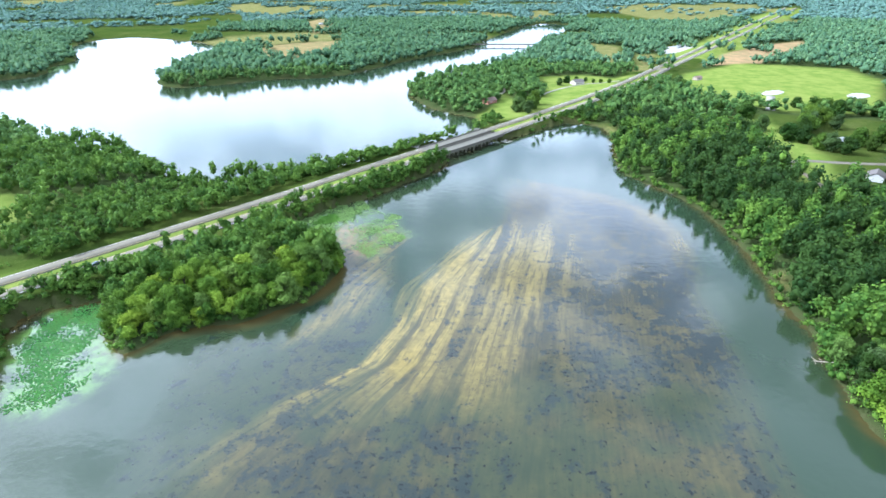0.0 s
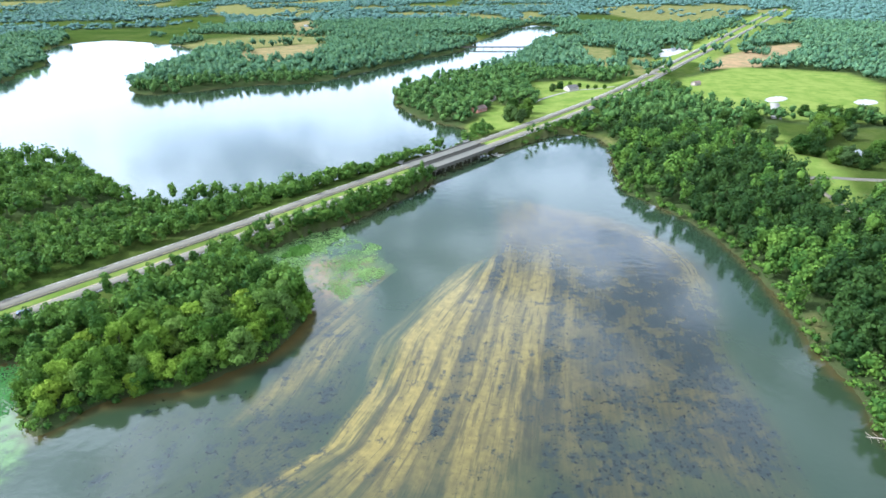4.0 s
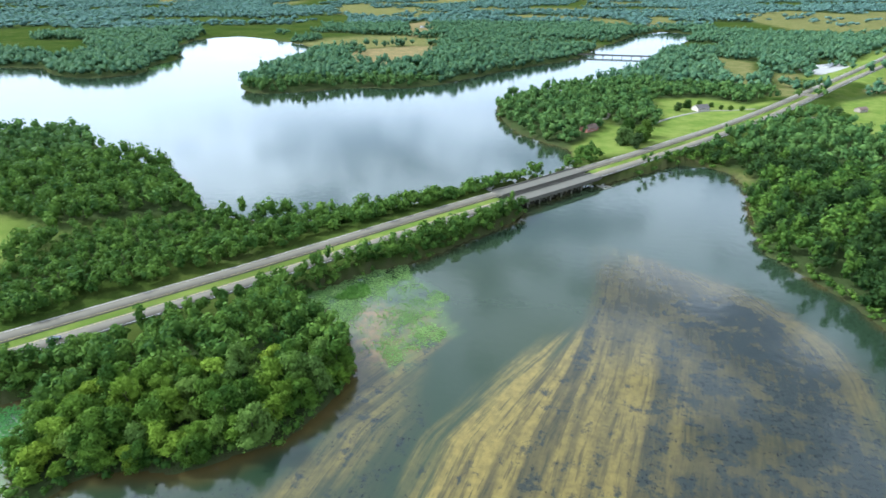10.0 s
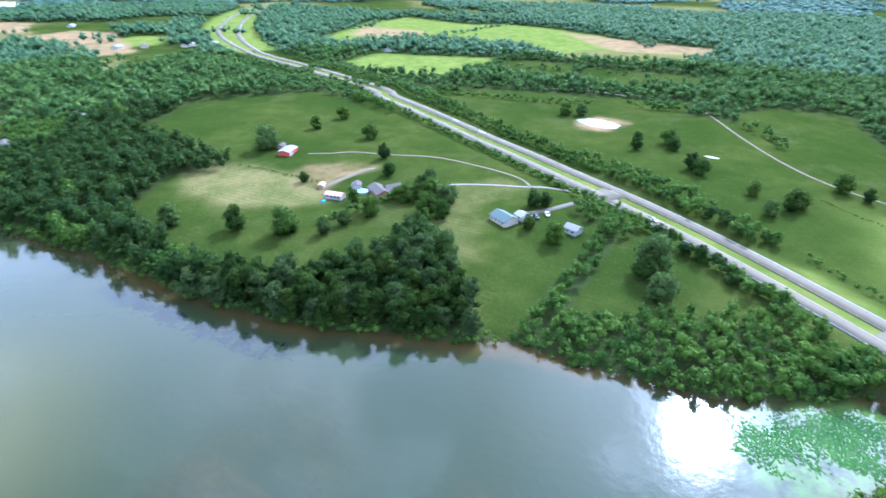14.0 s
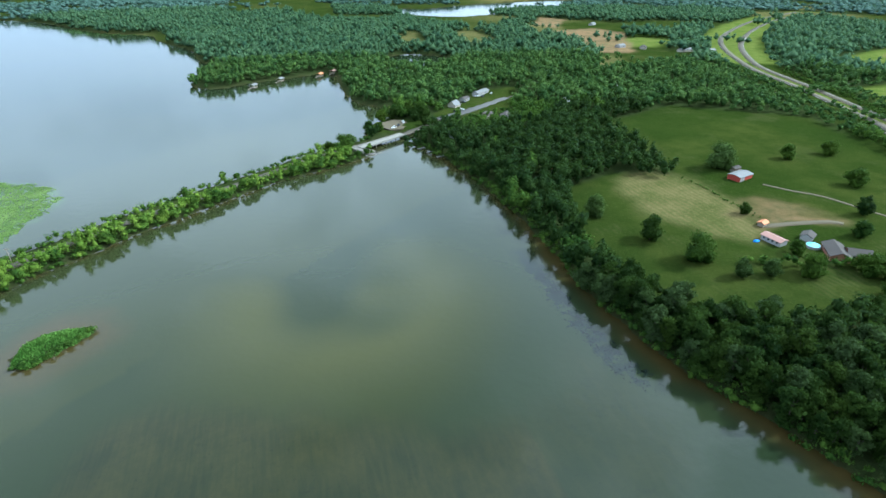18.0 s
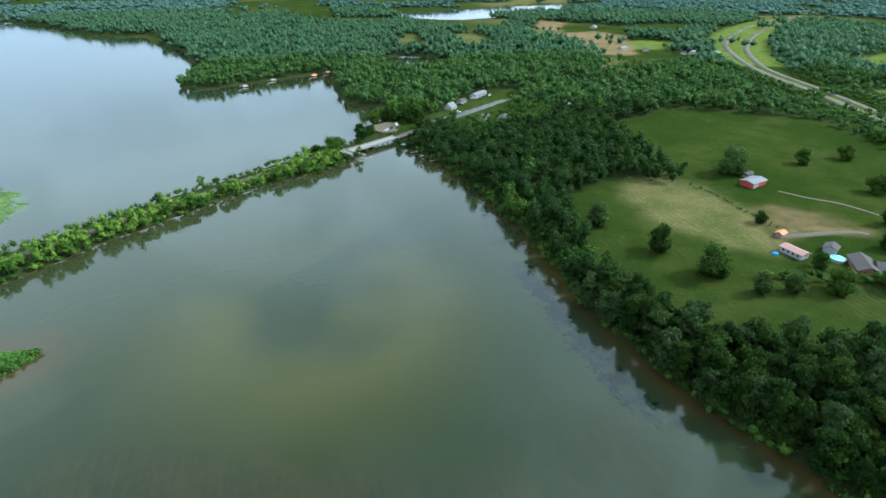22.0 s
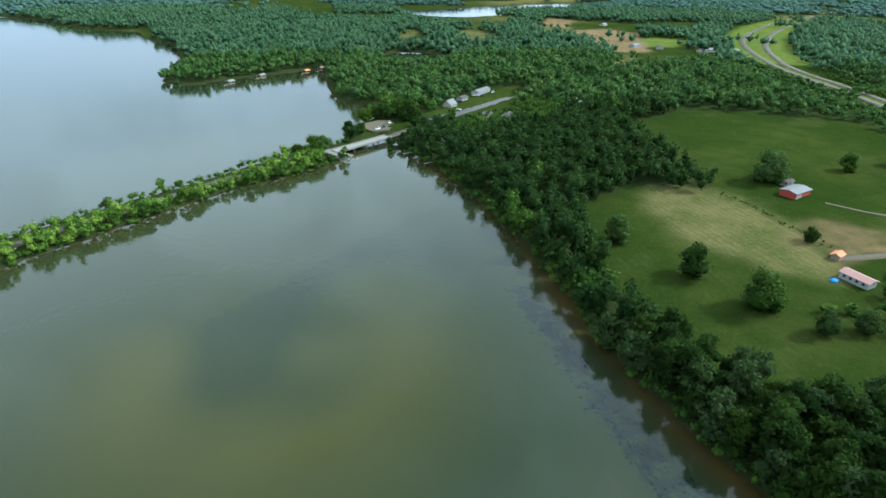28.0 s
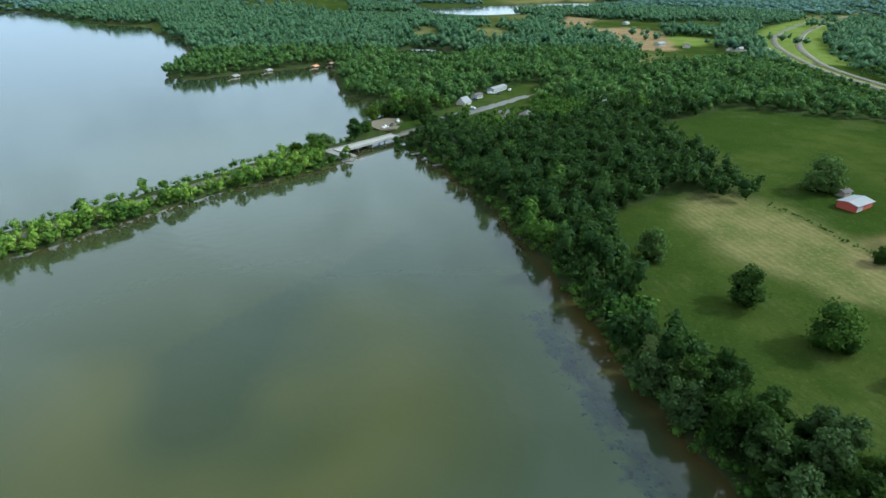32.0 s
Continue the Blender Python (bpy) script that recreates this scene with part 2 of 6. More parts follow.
BED_SOUTH = [
    (85, 10), (78, -44), (50, -52), (15, -44), (-12, -20), (-70, -10), (-84, -46), (-96, -30), (-98, 10), (-80, 40), (-30, 50), (60, 50),
]
BED_WEST = [
    (-96, 139), (-94, 170), (-57, 183), (-51, 167), (-81, 134),
]
HAY_FARM = [
    (-185, -175), (-198, -182), (-223, -178), (-231, -158), (-227, -111), (-218, -86), (-206, -78), (-189, -88), (-178, -119), (-178, -150),
]
HAY_FARM_SOUTH = [
    (-179, -13), (-200, -13), (-197, 8), (-191, 22), (-171, 27), (-171, 17),
]
DIRT_CORRAL = [
    (-219, -106), (-246, -119), (-266, -105), (-262, -88), (-233, -88),
]
DIRT_LANE = [
    (-225, -96), (-249, -95), (-264, -79), (-260, -76), (-239, -86), (-220, -85),
]
CLAY_BANK = [
    (143, 195), (146, 196), (151, 208), (148, 209),
]
POND_RIM = [
    (-434, 6), (-463, 21), (-451, 46), (-417, 37), (-419, 17),
]
LUSH_NORTH = [
    (-333, 184), (-319, 229), (-294, 313), (-225, 296), (-226, 246), (-225, 218), (-237, 190),
]
ALGAE_A = [
    (-610, 843), (-621, 914), (-603, 944), (-570, 910), (-580, 845),
]
ALGAE_B = [
    (-579, 1020), (-465, 1050), (-440, 1000), (-545, 959),
]
ALGAE_C = [
    (440, -1280), (337, -1300), (222, -1200), (210, -1100), (355, -1170),
]
ALGAE_D = [
    (-110, 255), (-96, 300), (-62, 312), (-49, 293), (-57, 262), (-80, 255),
]
ALGAE_FIELDS = [ALGAE_A, ALGAE_B, ALGAE_C, ALGAE_D]
FIELD_MARINA = [
    (-66, -330), (-64, -350), (-80, -366), (-100, -360), (-120, -354), (-140, -380), (-200, -436), (-238, -440), (-228, -412), (-206, -372), (-190, -346), (-164, -339), (-130, -336),
    (-108, -328), (-92, -317),
]
SCRUB_NORTH = [
    (-195, 235), (-228, 302), (-184, 334), (-150, 330), (-110, 340), (-60, 372), (-25, 398), (-16, 376), (-110, 286),
]
FIELD_FENCE_NORTH = [
    (-263, 160), (-256, 137), (-246, 160), (-204, 204), (-190, 222), (-205, 228), (-226, 228), (-234, 195),
]
FIELD_GAP_NORTH = [
    (-232, 312), (-205, 330), (-178, 346), (-172, 338), (-200, 319), (-226, 303),
]
SCRUB = [
    (-112, -318), (-130, -335), (-190, -343), (-220, -372), (-245, -340), (-200, -298), (-140, -286),
]
FIELD_LAWN_POINT = [
    (123, 717), (179, 733), (221, 699), (210, 639), (129, 538), (102, 548), (117, 624),
]
FIELD_SHORE_POINT = [
    (22, 504), (59, 564), (76, 626), (66, 540), (52, 499),
]
FIELD_YELLOW_A = [
    (279, 1098), (333, 1034), (256, 806), (234, 845),
]
FIELD_YELLOW_B = [
    (310, 914), (351, 920), (274, 721), (256, 751),
]
FIELD_CLAY_W = [(-822, -485), (-958, -541), (-947, -398), (-838, -372)]
FIELD_YELLOW_W = [(-700, -466), (-1003, -570), (-1170, -567), (-1095, -292), (-995, -256), (-930, -300), (-769, -380), (-690, -430)]
FIELD_YELLOW_STRIP = [(-571, -329), (-668, -330), (-725, -182), (-674, -160), (-550, -170), (-543, -268)]
FIELD_BAND_W = [(-1072, -404), (-1170, -316), (-1096, -181), (-1010, -52), (-947, -47), (-980, -169), (-1005, -256)]
FIELD_GREEN_W = [(-612, -137), (-716, -152), (-727, -69), (-650, -45), (-596, -68)]
FIELD_GREEN_FAR = [(-609, -44), (-704, -40), (-716, 60), (-709, 96), (-658, 104), (-602, 35)]
FIELD_STRIP_FAR = [(-1065, -592), (-1128, -430), (-1019, -153), (-934, -39), (-889, 110), (-819, 105), (-797, -95), (-850, -239), (-824, -349), (-736, -490), (-902, -538)]
FIELD_GREEN_MID = [(-500, -185), (-528, -60), (-545, 40), (-559, 88), (-460, 85), (-431, 1), (-453, -113), (-480, -170)]
FIELD_CLAY_WEST = [(-828, 178), (-840, 215), (-805, 214), (-790, 180)]
DIRT_EAST_BAND = [(-500, -900), (-620, -925), (-625, -813), (-565, -740), (-505, -765), (-480, -814)]
DIRT_EAST_EDGE = [(-631, -1195), (-664, -1128), (-551, -950), (-530, -1023)]
FIELD_EAST_BAND = [(-485, -745), (-618, -765), (-650, -715), (-567, -650), (-470, -690)]
FIELD_EAST_YARD = [(-420, -585), (-470, -615), (-415, -490), (-375, -498)]
SHORE_STRIP_EAST = [(150, 483), (142, 442), (128, 396), (124, 374), (125, 372), (136, 414), (149, 458), (153, 484)]
COVE_BANK = [(112, 493), (135, 475), (147, 459), (150, 480), (138, 491), (118, 498)]
FIELD_LANE_EAST = [(256, 479), (250, 446), (240, 398), (228, 341), (216, 299), (232, 290), (272, 357), (275, 392), (278, 434), (286, 478)]
FIELDS = [FIELD_FENCE_NORTH, FIELD_GAP_NORTH, FIELD_GREEN_FAR, FIELD_STRIP_FAR, SHORE_STRIP_EAST, COVE_BANK, FIELD_LANE_EAST, FIELD_CLAY_W, FIELD_YELLOW_W, FIELD_YELLOW_STRIP, FIELD_BAND_W, FIELD_GREEN_W, FIELD_GREEN_MID, FIELD_CLAY_WEST, DIRT_EAST_BAND, DIRT_EAST_EDGE, FIELD_EAST_BAND, FIELD_EAST_YARD, CLAY_BANK, FIELD_LAWN_POINT, FIELD_SHORE_POINT, FIELD_YELLOW_A, FIELD_YELLOW_B, FIELD_MARINA, FIELD_NORTH, FIELD_VERGE, FIELD_FARM, FIELD_PADDOCK, FIELD_EAST, FIELD_EAST_NEAR, FIELD_POINT, FIELD_DIRT_EAST, FIELD_ROAD_EAST, FIELD_PENINSULA, FIELD_WHITE_LOT, FIELD_BROWN_TOP, FIELD_FAR_A, FIELD_FAR_B, FIELD_FAR_E, FIELD_FAR_G, FIELD_EAST_TAN, FIELD_EAST_GREEN, FIELD_EAST_TAN_B, FIELD_EAST_TAN_C, FIELD_EAST_TAN_D, FIELD_LAWN_EAST, FIELD_HILL_W, FIELD_MEADOW_W, FIELD_CAPE_W, FIELD_HOUSE_POINT]
HAY_MOWN = [(-258, -22), (-279, -7), (-277, 20), (-256, 13), (-243, 3), (-206, 10), (-188, 26), (-191, 8), (-218, -8)]
HAY_FIELDS = [FIELD_YELLOW_A, FIELD_YELLOW_B, HAY_FARM, HAY_FARM_SOUTH, FIELD_PENINSULA, FIELD_FAR_A, FIELD_EAST_YARD, COVE_BANK, FIELD_EAST_TAN_B, FIELD_EAST_TAN_C, FIELD_EAST_TAN_D, FIELD_BROWN_TOP, FIELD_FAR_E]
DIRT_FIELDS = [DIRT_LANE, CLAY_BANK, POND_RIM, FIELD_DIRT_EAST, FIELD_FAR_G, FIELD_EAST_TAN, FIELD_CLAY_W, FIELD_CLAY_WEST, DIRT_EAST_BAND, DIRT_EAST_EDGE]
LUSH_FIELDS = [FIELD_STRIP_FAR, SHORE_STRIP_EAST, FIELD_LANE_EAST, FIELD_LAWN_POINT, FIELD_SHORE_POINT, FIELD_VERGE, FIELD_POINT, FIELD_EAST, FIELD_YELLOW_W, FIELD_YELLOW_STRIP, FIELD_BAND_W, FIELD_EAST_BAND, FIELD_HOUSE_POINT]
LILY_FIELDS = [LILY_WEST, LILY_MID, LILY_EAST]

# ---- plan helpers ----
CENTRE = (-10.0, 60.0)


def rounded(points, times=1):
    """A closed outline with its corners cut."""
    p = np.array(points, float)
    for _ in range(times):
        q = np.roll(p, -1, 0)
        p = np.stack([0.75 * p + 0.25 * q, 0.25 * p + 0.75 * q], 1).reshape(-1, 2)
    return p


def depth_in(points, x, y, reach=160.0):
    """How deep each place lies inside a closed outline, in metres; below 0 outside. Cut off at reach."""
    p = np.asarray(points, float)
    out = np.full(x.shape, -reach)
    lo, hi = p.min(0) - reach, p.max(0) + reach
    some = np.flatnonzero((x > lo[0]) & (x < hi[0]) & (y > lo[1]) & (y < hi[1]))
    if not len(some):
        return out
    px, py = x[some], y[some]
    best, inside = np.full(px.shape, 1e12), np.zeros(px.shape, bool)
    for (ax, ay), (bx, by) in zip(p, np.roll(p, -1, 0)):
        dx, dy = bx - ax, by - ay
        u = np.clip(((px - ax) * dx + (py - ay) * dy) / (dx * dx + dy * dy + 1e-9), 0, 1)
        best = np.minimum(best, (px - ax - u * dx) ** 2 + (py - ay - u * dy) ** 2)
        if ay != by:
            inside ^= ((ay > py) != (by > py)) & (px < ax + (py - ay) * dx / dy)
    d = np.sqrt(best)
    out[some] = np.clip(np.where(inside, d, -d), -reach, reach)
    return out


def along(points, x, y):
    """Distance from an open line, and the run along it, for each place."""
    p = np.asarray(points, float)
    best, run, gone = np.full(x.shape, 1e12), np.zeros(x.shape), 0.0
    for (ax, ay), (bx, by) in zip(p[:-1], p[1:]):
        dx, dy = bx - ax, by - ay
        length = math.hypot(dx, dy)
        u = np.clip(((x - ax) * dx + (y - ay) * dy) / length**2, 0, 1)
        d = (x - ax - u * dx) ** 2 + (y - ay - u * dy) ** 2
        near = d < best
        best, run = np.where(near, d, best), np.where(near, gone + u * length, run)
        gone += length
    return np.sqrt(best), run


def smooth(lo, hi, v):
    u = np.clip((v - lo) / (hi - lo), 0, 1)
    return u * u * (3 - 2 * u)


def value_noise(x, y, size, seed=0):
    """Smooth noise from 0 to 1 with lumps about size metres wide."""
    x, y = np.asarray(x, float) / size, np.asarray(y, float) / size
    i, j = np.floor(x).astype(np.int64), np.floor(y).astype(np.int64)
    u, v = x - i, y - j
    u, v = u * u * (3 - 2 * u), v * v * (3 - 2 * v)

    def at(a, b):
        h = (a * 374761393 + b * 668265263 + seed * 982451653) & 0x7FFFFFFF
        h = ((h ^ (h >> 13)) * 1274126177) & 0x7FFFFFFF
        return ((h ^ (h >> 16)) & 0xFFFF) / 65535.0

    return (at(i, j) * (1 - u) + at(i + 1, j) * u) * (1 - v) + (at(i, j + 1) * (1 - u) + at(i + 1, j + 1) * u) * v


def fbm(x, y, size, seed=0, octaves=4):
    total, weight = 0.0, 0.0
    for k in range(octaves):
        total = total + value_noise(x, y, size / 2**k, seed + k) / 2**k
        weight += 1 / 2**k
    return total / weight


def spline(points, step):
    """An open line through the points, rounded (Catmull-Rom), about step metres between its points."""
    p = np.array(points, float)
    p = np.vstack([2 * p[0] - p[1], p, 2 * p[-1] - p[-2]])
    out = []
    for a, b, c, d in zip(p[:-3], p[1:-2], p[2:-1], p[3:]):
        n = max(2, int(np.linalg.norm(c - b) / step))
        for t in np.arange(n) / n:
            out.append(0.5 * (2 * b + (c - a) * t + (2 * a - 5 * b + 4 * c - d) * t**2 + (3 * b - a - 3 * c + d) * t**3))
    return np.array(out + [p[-2]])


WATERS = [rounded(LAKE_SOUTH + LAKE_SOUTH_WEST), rounded(LAKE_NORTH + LAKE_NORTH_EAST), rounded(LAKE_EAST), rounded(POND_EAST, 2), rounded(RIVER_EAST, 2)]
HIGHWAY_LINE = spline(HIGHWAY, 12.0)
OLD_ROAD_LINE = spline(OLD_ROAD, 12.0)
BRIDGE_A, BRIDGE_B = (-6, 393), (40, 442)
BRIDGE_E, BRIDGE_F = (-54, -293), (-86, -314)


def water_depth_in(x, y):
    """Metres from the shore, above 0 on the water."""
    d = np.full(np.shape(x), -160.0)
    for w in WATERS:
        d = np.maximum(d, depth_in(w, x, y))
    under = smooth(26, 18, along([(4, 404), (30, 431)], x, y)[0])
    d = np.where(under > 0.5, np.maximum(d, 4.0), d)
    under = smooth(16, 10, along([BRIDGE_E, BRIDGE_F], x, y)[0])
    d = np.where(under > 0.5, np.maximum(d, 4.0), d)
    islet = depth_in(rounded(ISLET, 2), x, y)
    d = np.where(islet > -30, np.minimum(d, -islet), d)
    return d + (fbm(x, y, 14, 5, 3) - 0.5) * 4.0


def highway_height(run):
    return np.interp(run, HIGHWAY_RUNS, HIGHWAY_Z)


HIGHWAY_RUNS = [0, 800, 1220, 1500, 1950, 2150, 2350, 2650, 2750, 6000]
HIGHWAY_Z = [14, 13, 12, 10, 5.5, 5.0, 5.5, 6, 9, 12]


def ground_height(x, y, d=None):
    """Height of the ground: lake bed, banks, gently rolling land, and the banks that carry the roads."""
    d = water_depth_in(x, y) if d is None else d
    inland = np.maximum(-d, 0)
    rolling = (fbm(x, y, 420, 11, 3) - 0.5) * 10 * smooth(40, 160, inland)
    land = 0.15 + 1.1 * smooth(0, 6, inland) + 7.0 * (1 - np.exp(-inland / 75.0)) + rolling
    far = np.hypot(x - CENTRE[0], y - CENTRE[1])
    land = land + smooth(1500, 4500, far) * 22 * fbm(x, y, 1500, 21, 2)
    land = land + smooth(2800, 4900, far) * 42
    h = np.where(d > 0, -0.08 - np.minimum(d * 0.10, 2.2), land)
    road, run = along(HIGHWAY_LINE, x, y)
    bed = smooth(34, 17, road)
    z = highway_height(run) - 0.35
    h = np.where(d < 0, h * (1 - bed) + z * bed, h)
    road, run = along(OLD_ROAD_LINE, x, y)
    bed = smooth(11, 5, road)
    return np.where(d < 0, h * (1 - bed) + 2.2 * bed, h)


def mesh_object(name, verts, faces, mat, smooth_shade=False):
    """A mesh from arrays; faces: rows of one size."""
    me = bpy.data.meshes.new(name)
    verts, faces = np.asarray(verts, np.float32), np.asarray(faces, np.int32)
    me.vertices.add(len(verts))
    me.vertices.foreach_set("co", verts.ravel())
    k = faces.shape[1]
    me.loops.add(faces.size)
    me.loops.foreach_set("vertex_index", faces.ravel())
    me.polygons.add(len(faces))
    me.polygons.foreach_set("loop_start", np.arange(len(faces), dtype=np.int32) * k)
    me.polygons.foreach_set("loop_total", np.full(len(faces), k, np.int32))
    if smooth_shade:
        me.polygons.foreach_set("use_smooth", np.ones(len(faces), bool))
    me.update(calc_edges=True)
    me.validate()
    me.materials.append(mat)
    return new(name, me)


def layer_on(ob, name, values):
    ob.data.attributes.new(name, "FLOAT", "POINT").data.foreach_set("value", np.asarray(values, np.float32))


def fan_grid(per_degree, ratio, first=14.0, last=4950.0):
    """A sheet of rings round the middle of the walk, finer near it; angles count to the left from +y."""
    seen = np.r_[np.arange(-112, -48, 2 / per_degree), np.arange(-48, 213, 1 / per_degree)]
    rest = np.arange(213, 248, 3.0)
    angles = np.radians(np.r_[seen, rest])
    rings = np.r_[0.004, first * ratio ** np.arange(int(math.log(last / first) / math.log(ratio)) + 1)]
    a, r = np.meshgrid(angles, rings)
    x, y = CENTRE[0] - np.sin(a) * r, CENTRE[1] + np.cos(a) * r
    n, m = len(rings), len(angles)
    i, j = np.meshgrid(np.arange(n - 1), np.arange(m), indexing="ij")
    k = (j + 1) % m
    faces = np.stack([i * m + j, (i + 1) * m + j, (i + 1) * m + k, i * m + k], -1).reshape(-1, 4)[:, ::-1]
    return x.ravel(), y.ravel(), faces


# ---- materials ----
def material(name, rough=0.8, metal=0.0, ior=1.45):
    mat = bpy.data.materials.new(name)
    mat.use_nodes = True
    n = Nodes(mat.node_tree)
    bsdf = n.add("ShaderNodeBsdfPrincipled", {"Roughness": rough, "Metallic": metal, "IOR": ior})
    n.add("ShaderNodeOutputMaterial", {0: bsdf.outputs[0]})
    n.bsdf = bsdf
    n.where = n.add("ShaderNodeNewGeometry").outputs["Position"]
    n.mat = mat
    return n


def colour_in(n, value):
    if isinstance(value, tuple):
        n.bsdf.inputs["Base Color"].default_value = (*value, 1)
    else:
        n.tree.links.new(value, n.bsdf.inputs["Base Color"])
    return n.mat


def bump_in(n, height, distance, strength=1.0):
    b = n.add("ShaderNodeBump", {"Strength": strength, "Distance": distance, "Height": height})
    n.tree.links.new(b.outputs[0], n.bsdf.inputs["Normal"])


def ground_material():
    n = material("grass_and_soil", 0.95)
    n.bsdf.inputs["Specular IOR Level"].default_value = 0.0
    broad, mid, fine = n.noise(n.where, 0.012, 5), n.noise(n.where, 0.07, 5, 0.65), n.noise(n.where, 0.5, 4, 0.65)
    grass = n.mix(n.step(broad, 0.35, 0.65), (0.023, 0.037, 0.006), (0.041, 0.052, 0.010))
    grass = n.mix(n.step(mid, 0.35, 0.65, 0.0, 0.6), grass, (0.018, 0.031, 0.005))
    swaths = n.add("ShaderNodeTexWave", {"Vector": n.where, "Scale": 0.10, "Distortion": 7.0, "Detail": 3.0, "Detail Scale": 0.5}).outputs[1]
    grass = n.mix(n.step(n.noise(n.where, 0.022, 6, 0.72), 0.52, 0.66, 0.0, 0.42), grass, n.mix(swaths, (0.074, 0.070, 0.026), (0.036, 0.052, 0.012)))
    grass = n.mix(n.step(n.noise(n.where, 0.9, 5, 0.75), 0.54, 0.68, 0.0, 0.45), grass, (0.068, 0.080, 0.022))
    lush = n.mix(n.step(mid, 0.3, 0.7), (0.080, 0.114, 0.018), (0.136, 0.154, 0.034))
    hay = n.mix(n.step(mid, 0.3, 0.7), (0.135, 0.112, 0.044), (0.070, 0.074, 0.020))
    hay = n.mix(n.step(n.noise(n.where, 0.7, 5, 0.75), 0.50, 0.66, 0.0, 0.45), hay, (0.200, 0.165, 0.072))
    hay = n.mix(n.math("MULTIPLY", swaths, 0.34), hay, (0.050, 0.074, 0.016))
    dirt = n.mix(n.step(mid, 0.3, 0.7), n.mix(fine, (0.27, 0.165, 0.085), (0.19, 0.122, 0.065)), (0.13, 0.105, 0.05))
    floor = n.mix(fine, (0.022, 0.034, 0.010), (0.040, 0.050, 0.016))
    mud = n.mix(fine, (0.050, 0.046, 0.020), (0.030, 0.034, 0.013))
    c = n.mix(n.attr("field"), floor, grass)
    c = n.mix(n.attr("lush"), c, lush)
    c = n.mix(n.attr("hay"), c, hay)
    c = n.mix(n.attr("dirt"), c, dirt)
    c = n.mix(n.attr("bank"), c, mud)
    bump_in(n, n.math("ADD", fine, mid), 0.6)
    return colour_in(n, c)


def water_material():
    n = material("lake_water", 0.08, ior=1.33)
    broad, fine, speck = n.noise(n.where, 0.006, 2), n.noise(n.where, 0.35, 4, 0.65), n.noise(n.where, 0.8, 3, 0.7)
    deep = n.mix(n.step(broad, 0.40, 0.66), (0.014, 0.024, 0.012), (0.019, 0.027, 0.011))
    deep = n.mix(n.attr("murk"), deep, (0.070, 0.066, 0.015))
    c = n.mix(n.attr("shallow"), deep, n.mix(fine, (0.066, 0.043, 0.012), (0.040, 0.030, 0.009)))
    # silt and weed drawn out by the current: noise in a frame that follows the streaks
    run = n.add("ShaderNodeCombineXYZ", {0: n.attr("across"), 1: n.math("MULTIPLY", n.attr("down"), 0.06), 2: 0.0}).outputs[0]
    streak, thin = n.noise(run, 0.17, 5, 0.62), n.noise(run, 0.9, 4, 0.65)
    cloudy = n.noise(n.where, 0.045, 5, 0.62)
    # brown mottled bed
    bed = n.mix(n.step(n.math("ADD", n.math("MULTIPLY", cloudy, 0.6), n.math("MULTIPLY", thin, 0.4)), 0.36, 0.62), (0.016, 0.017, 0.009), (0.047, 0.039, 0.014))
    c = n.mix(n.attr("mottle"), c, n.mix(n.step(fine, 0.35, 0.7, 0.0, 0.5), bed, (0.021, 0.018, 0.010)))
    # yellow silt
    lanes = n.math("MULTIPLY", n.step(streak, 0.36, 0.52, 0.06, 1.0), n.step(thin, 0.34, 0.52, 0.30, 1.0))
    lanes = n.math("MULTIPLY", lanes, n.step(cloudy, 0.22, 0.48, 0.65, 1.0))
    silt = n.mix(n.step(fine, 0.3, 0.7), (0.142, 0.106, 0.025), (0.094, 0.070, 0.018))
    c = n.mix(n.math("MULTIPLY", n.attr("silt"), lanes, True), c, silt)
    # dark weed: deep-lying patches, and crisp specks that gather along the streaks
    grown = n.math("ADD", n.math("MULTIPLY", n.noise(n.where, 0.14, 7, 0.75), 0.80), n.math("MULTIPLY", n.noise(run, 0.60, 5, 0.70), 0.20))
    grown = n.math("ADD", grown, n.math("MULTIPLY", n.attr("weed"), 0.18))
    some = n.step(n.attr("weed"), 0.02, 0.15)
    c = n.mix(n.math("MULTIPLY", n.step(grown, 0.565, 0.645, 0.0, 0.80), some), c, (0.010, 0.015, 0.014))
    spots = n.math("ADD", n.noise(n.where, 0.62, 5, 0.72), n.math("MULTIPLY", n.math("ADD", grown, n.math("MULTIPLY", streak, 0.3)), 0.45))
    c = n.mix(n.math("MULTIPLY", n.step(n.math("SUBTRACT", spots, n.math("MULTIPLY", n.attr("silt"), 0.055)), 0.900, 0.945, 0.0, 0.88), some), c, (0.006, 0.008, 0.006))
    c = n.mix(n.math("MULTIPLY", n.attr("algae"), n.step(n.noise(n.where, 0.12, 5, 0.7), 0.34, 0.6)), c, (0.068, 0.120, 0.024))
    c = n.mix(n.math("MULTIPLY", n.attr("rust"), n.step(n.noise(n.where, 0.22, 5, 0.75), 0.42, 0.60)), c, n.mix(fine, (0.150, 0.088, 0.034), (0.060, 0.048, 0.020)))
    bump_in(n, n.math("ADD", n.math("MULTIPLY", n.noise(n.where, 0.9, 4), 0.10), n.noise(n.where, 0.26, 3, 0.5)), 0.055, 1.0)
    return colour_in(n, c)


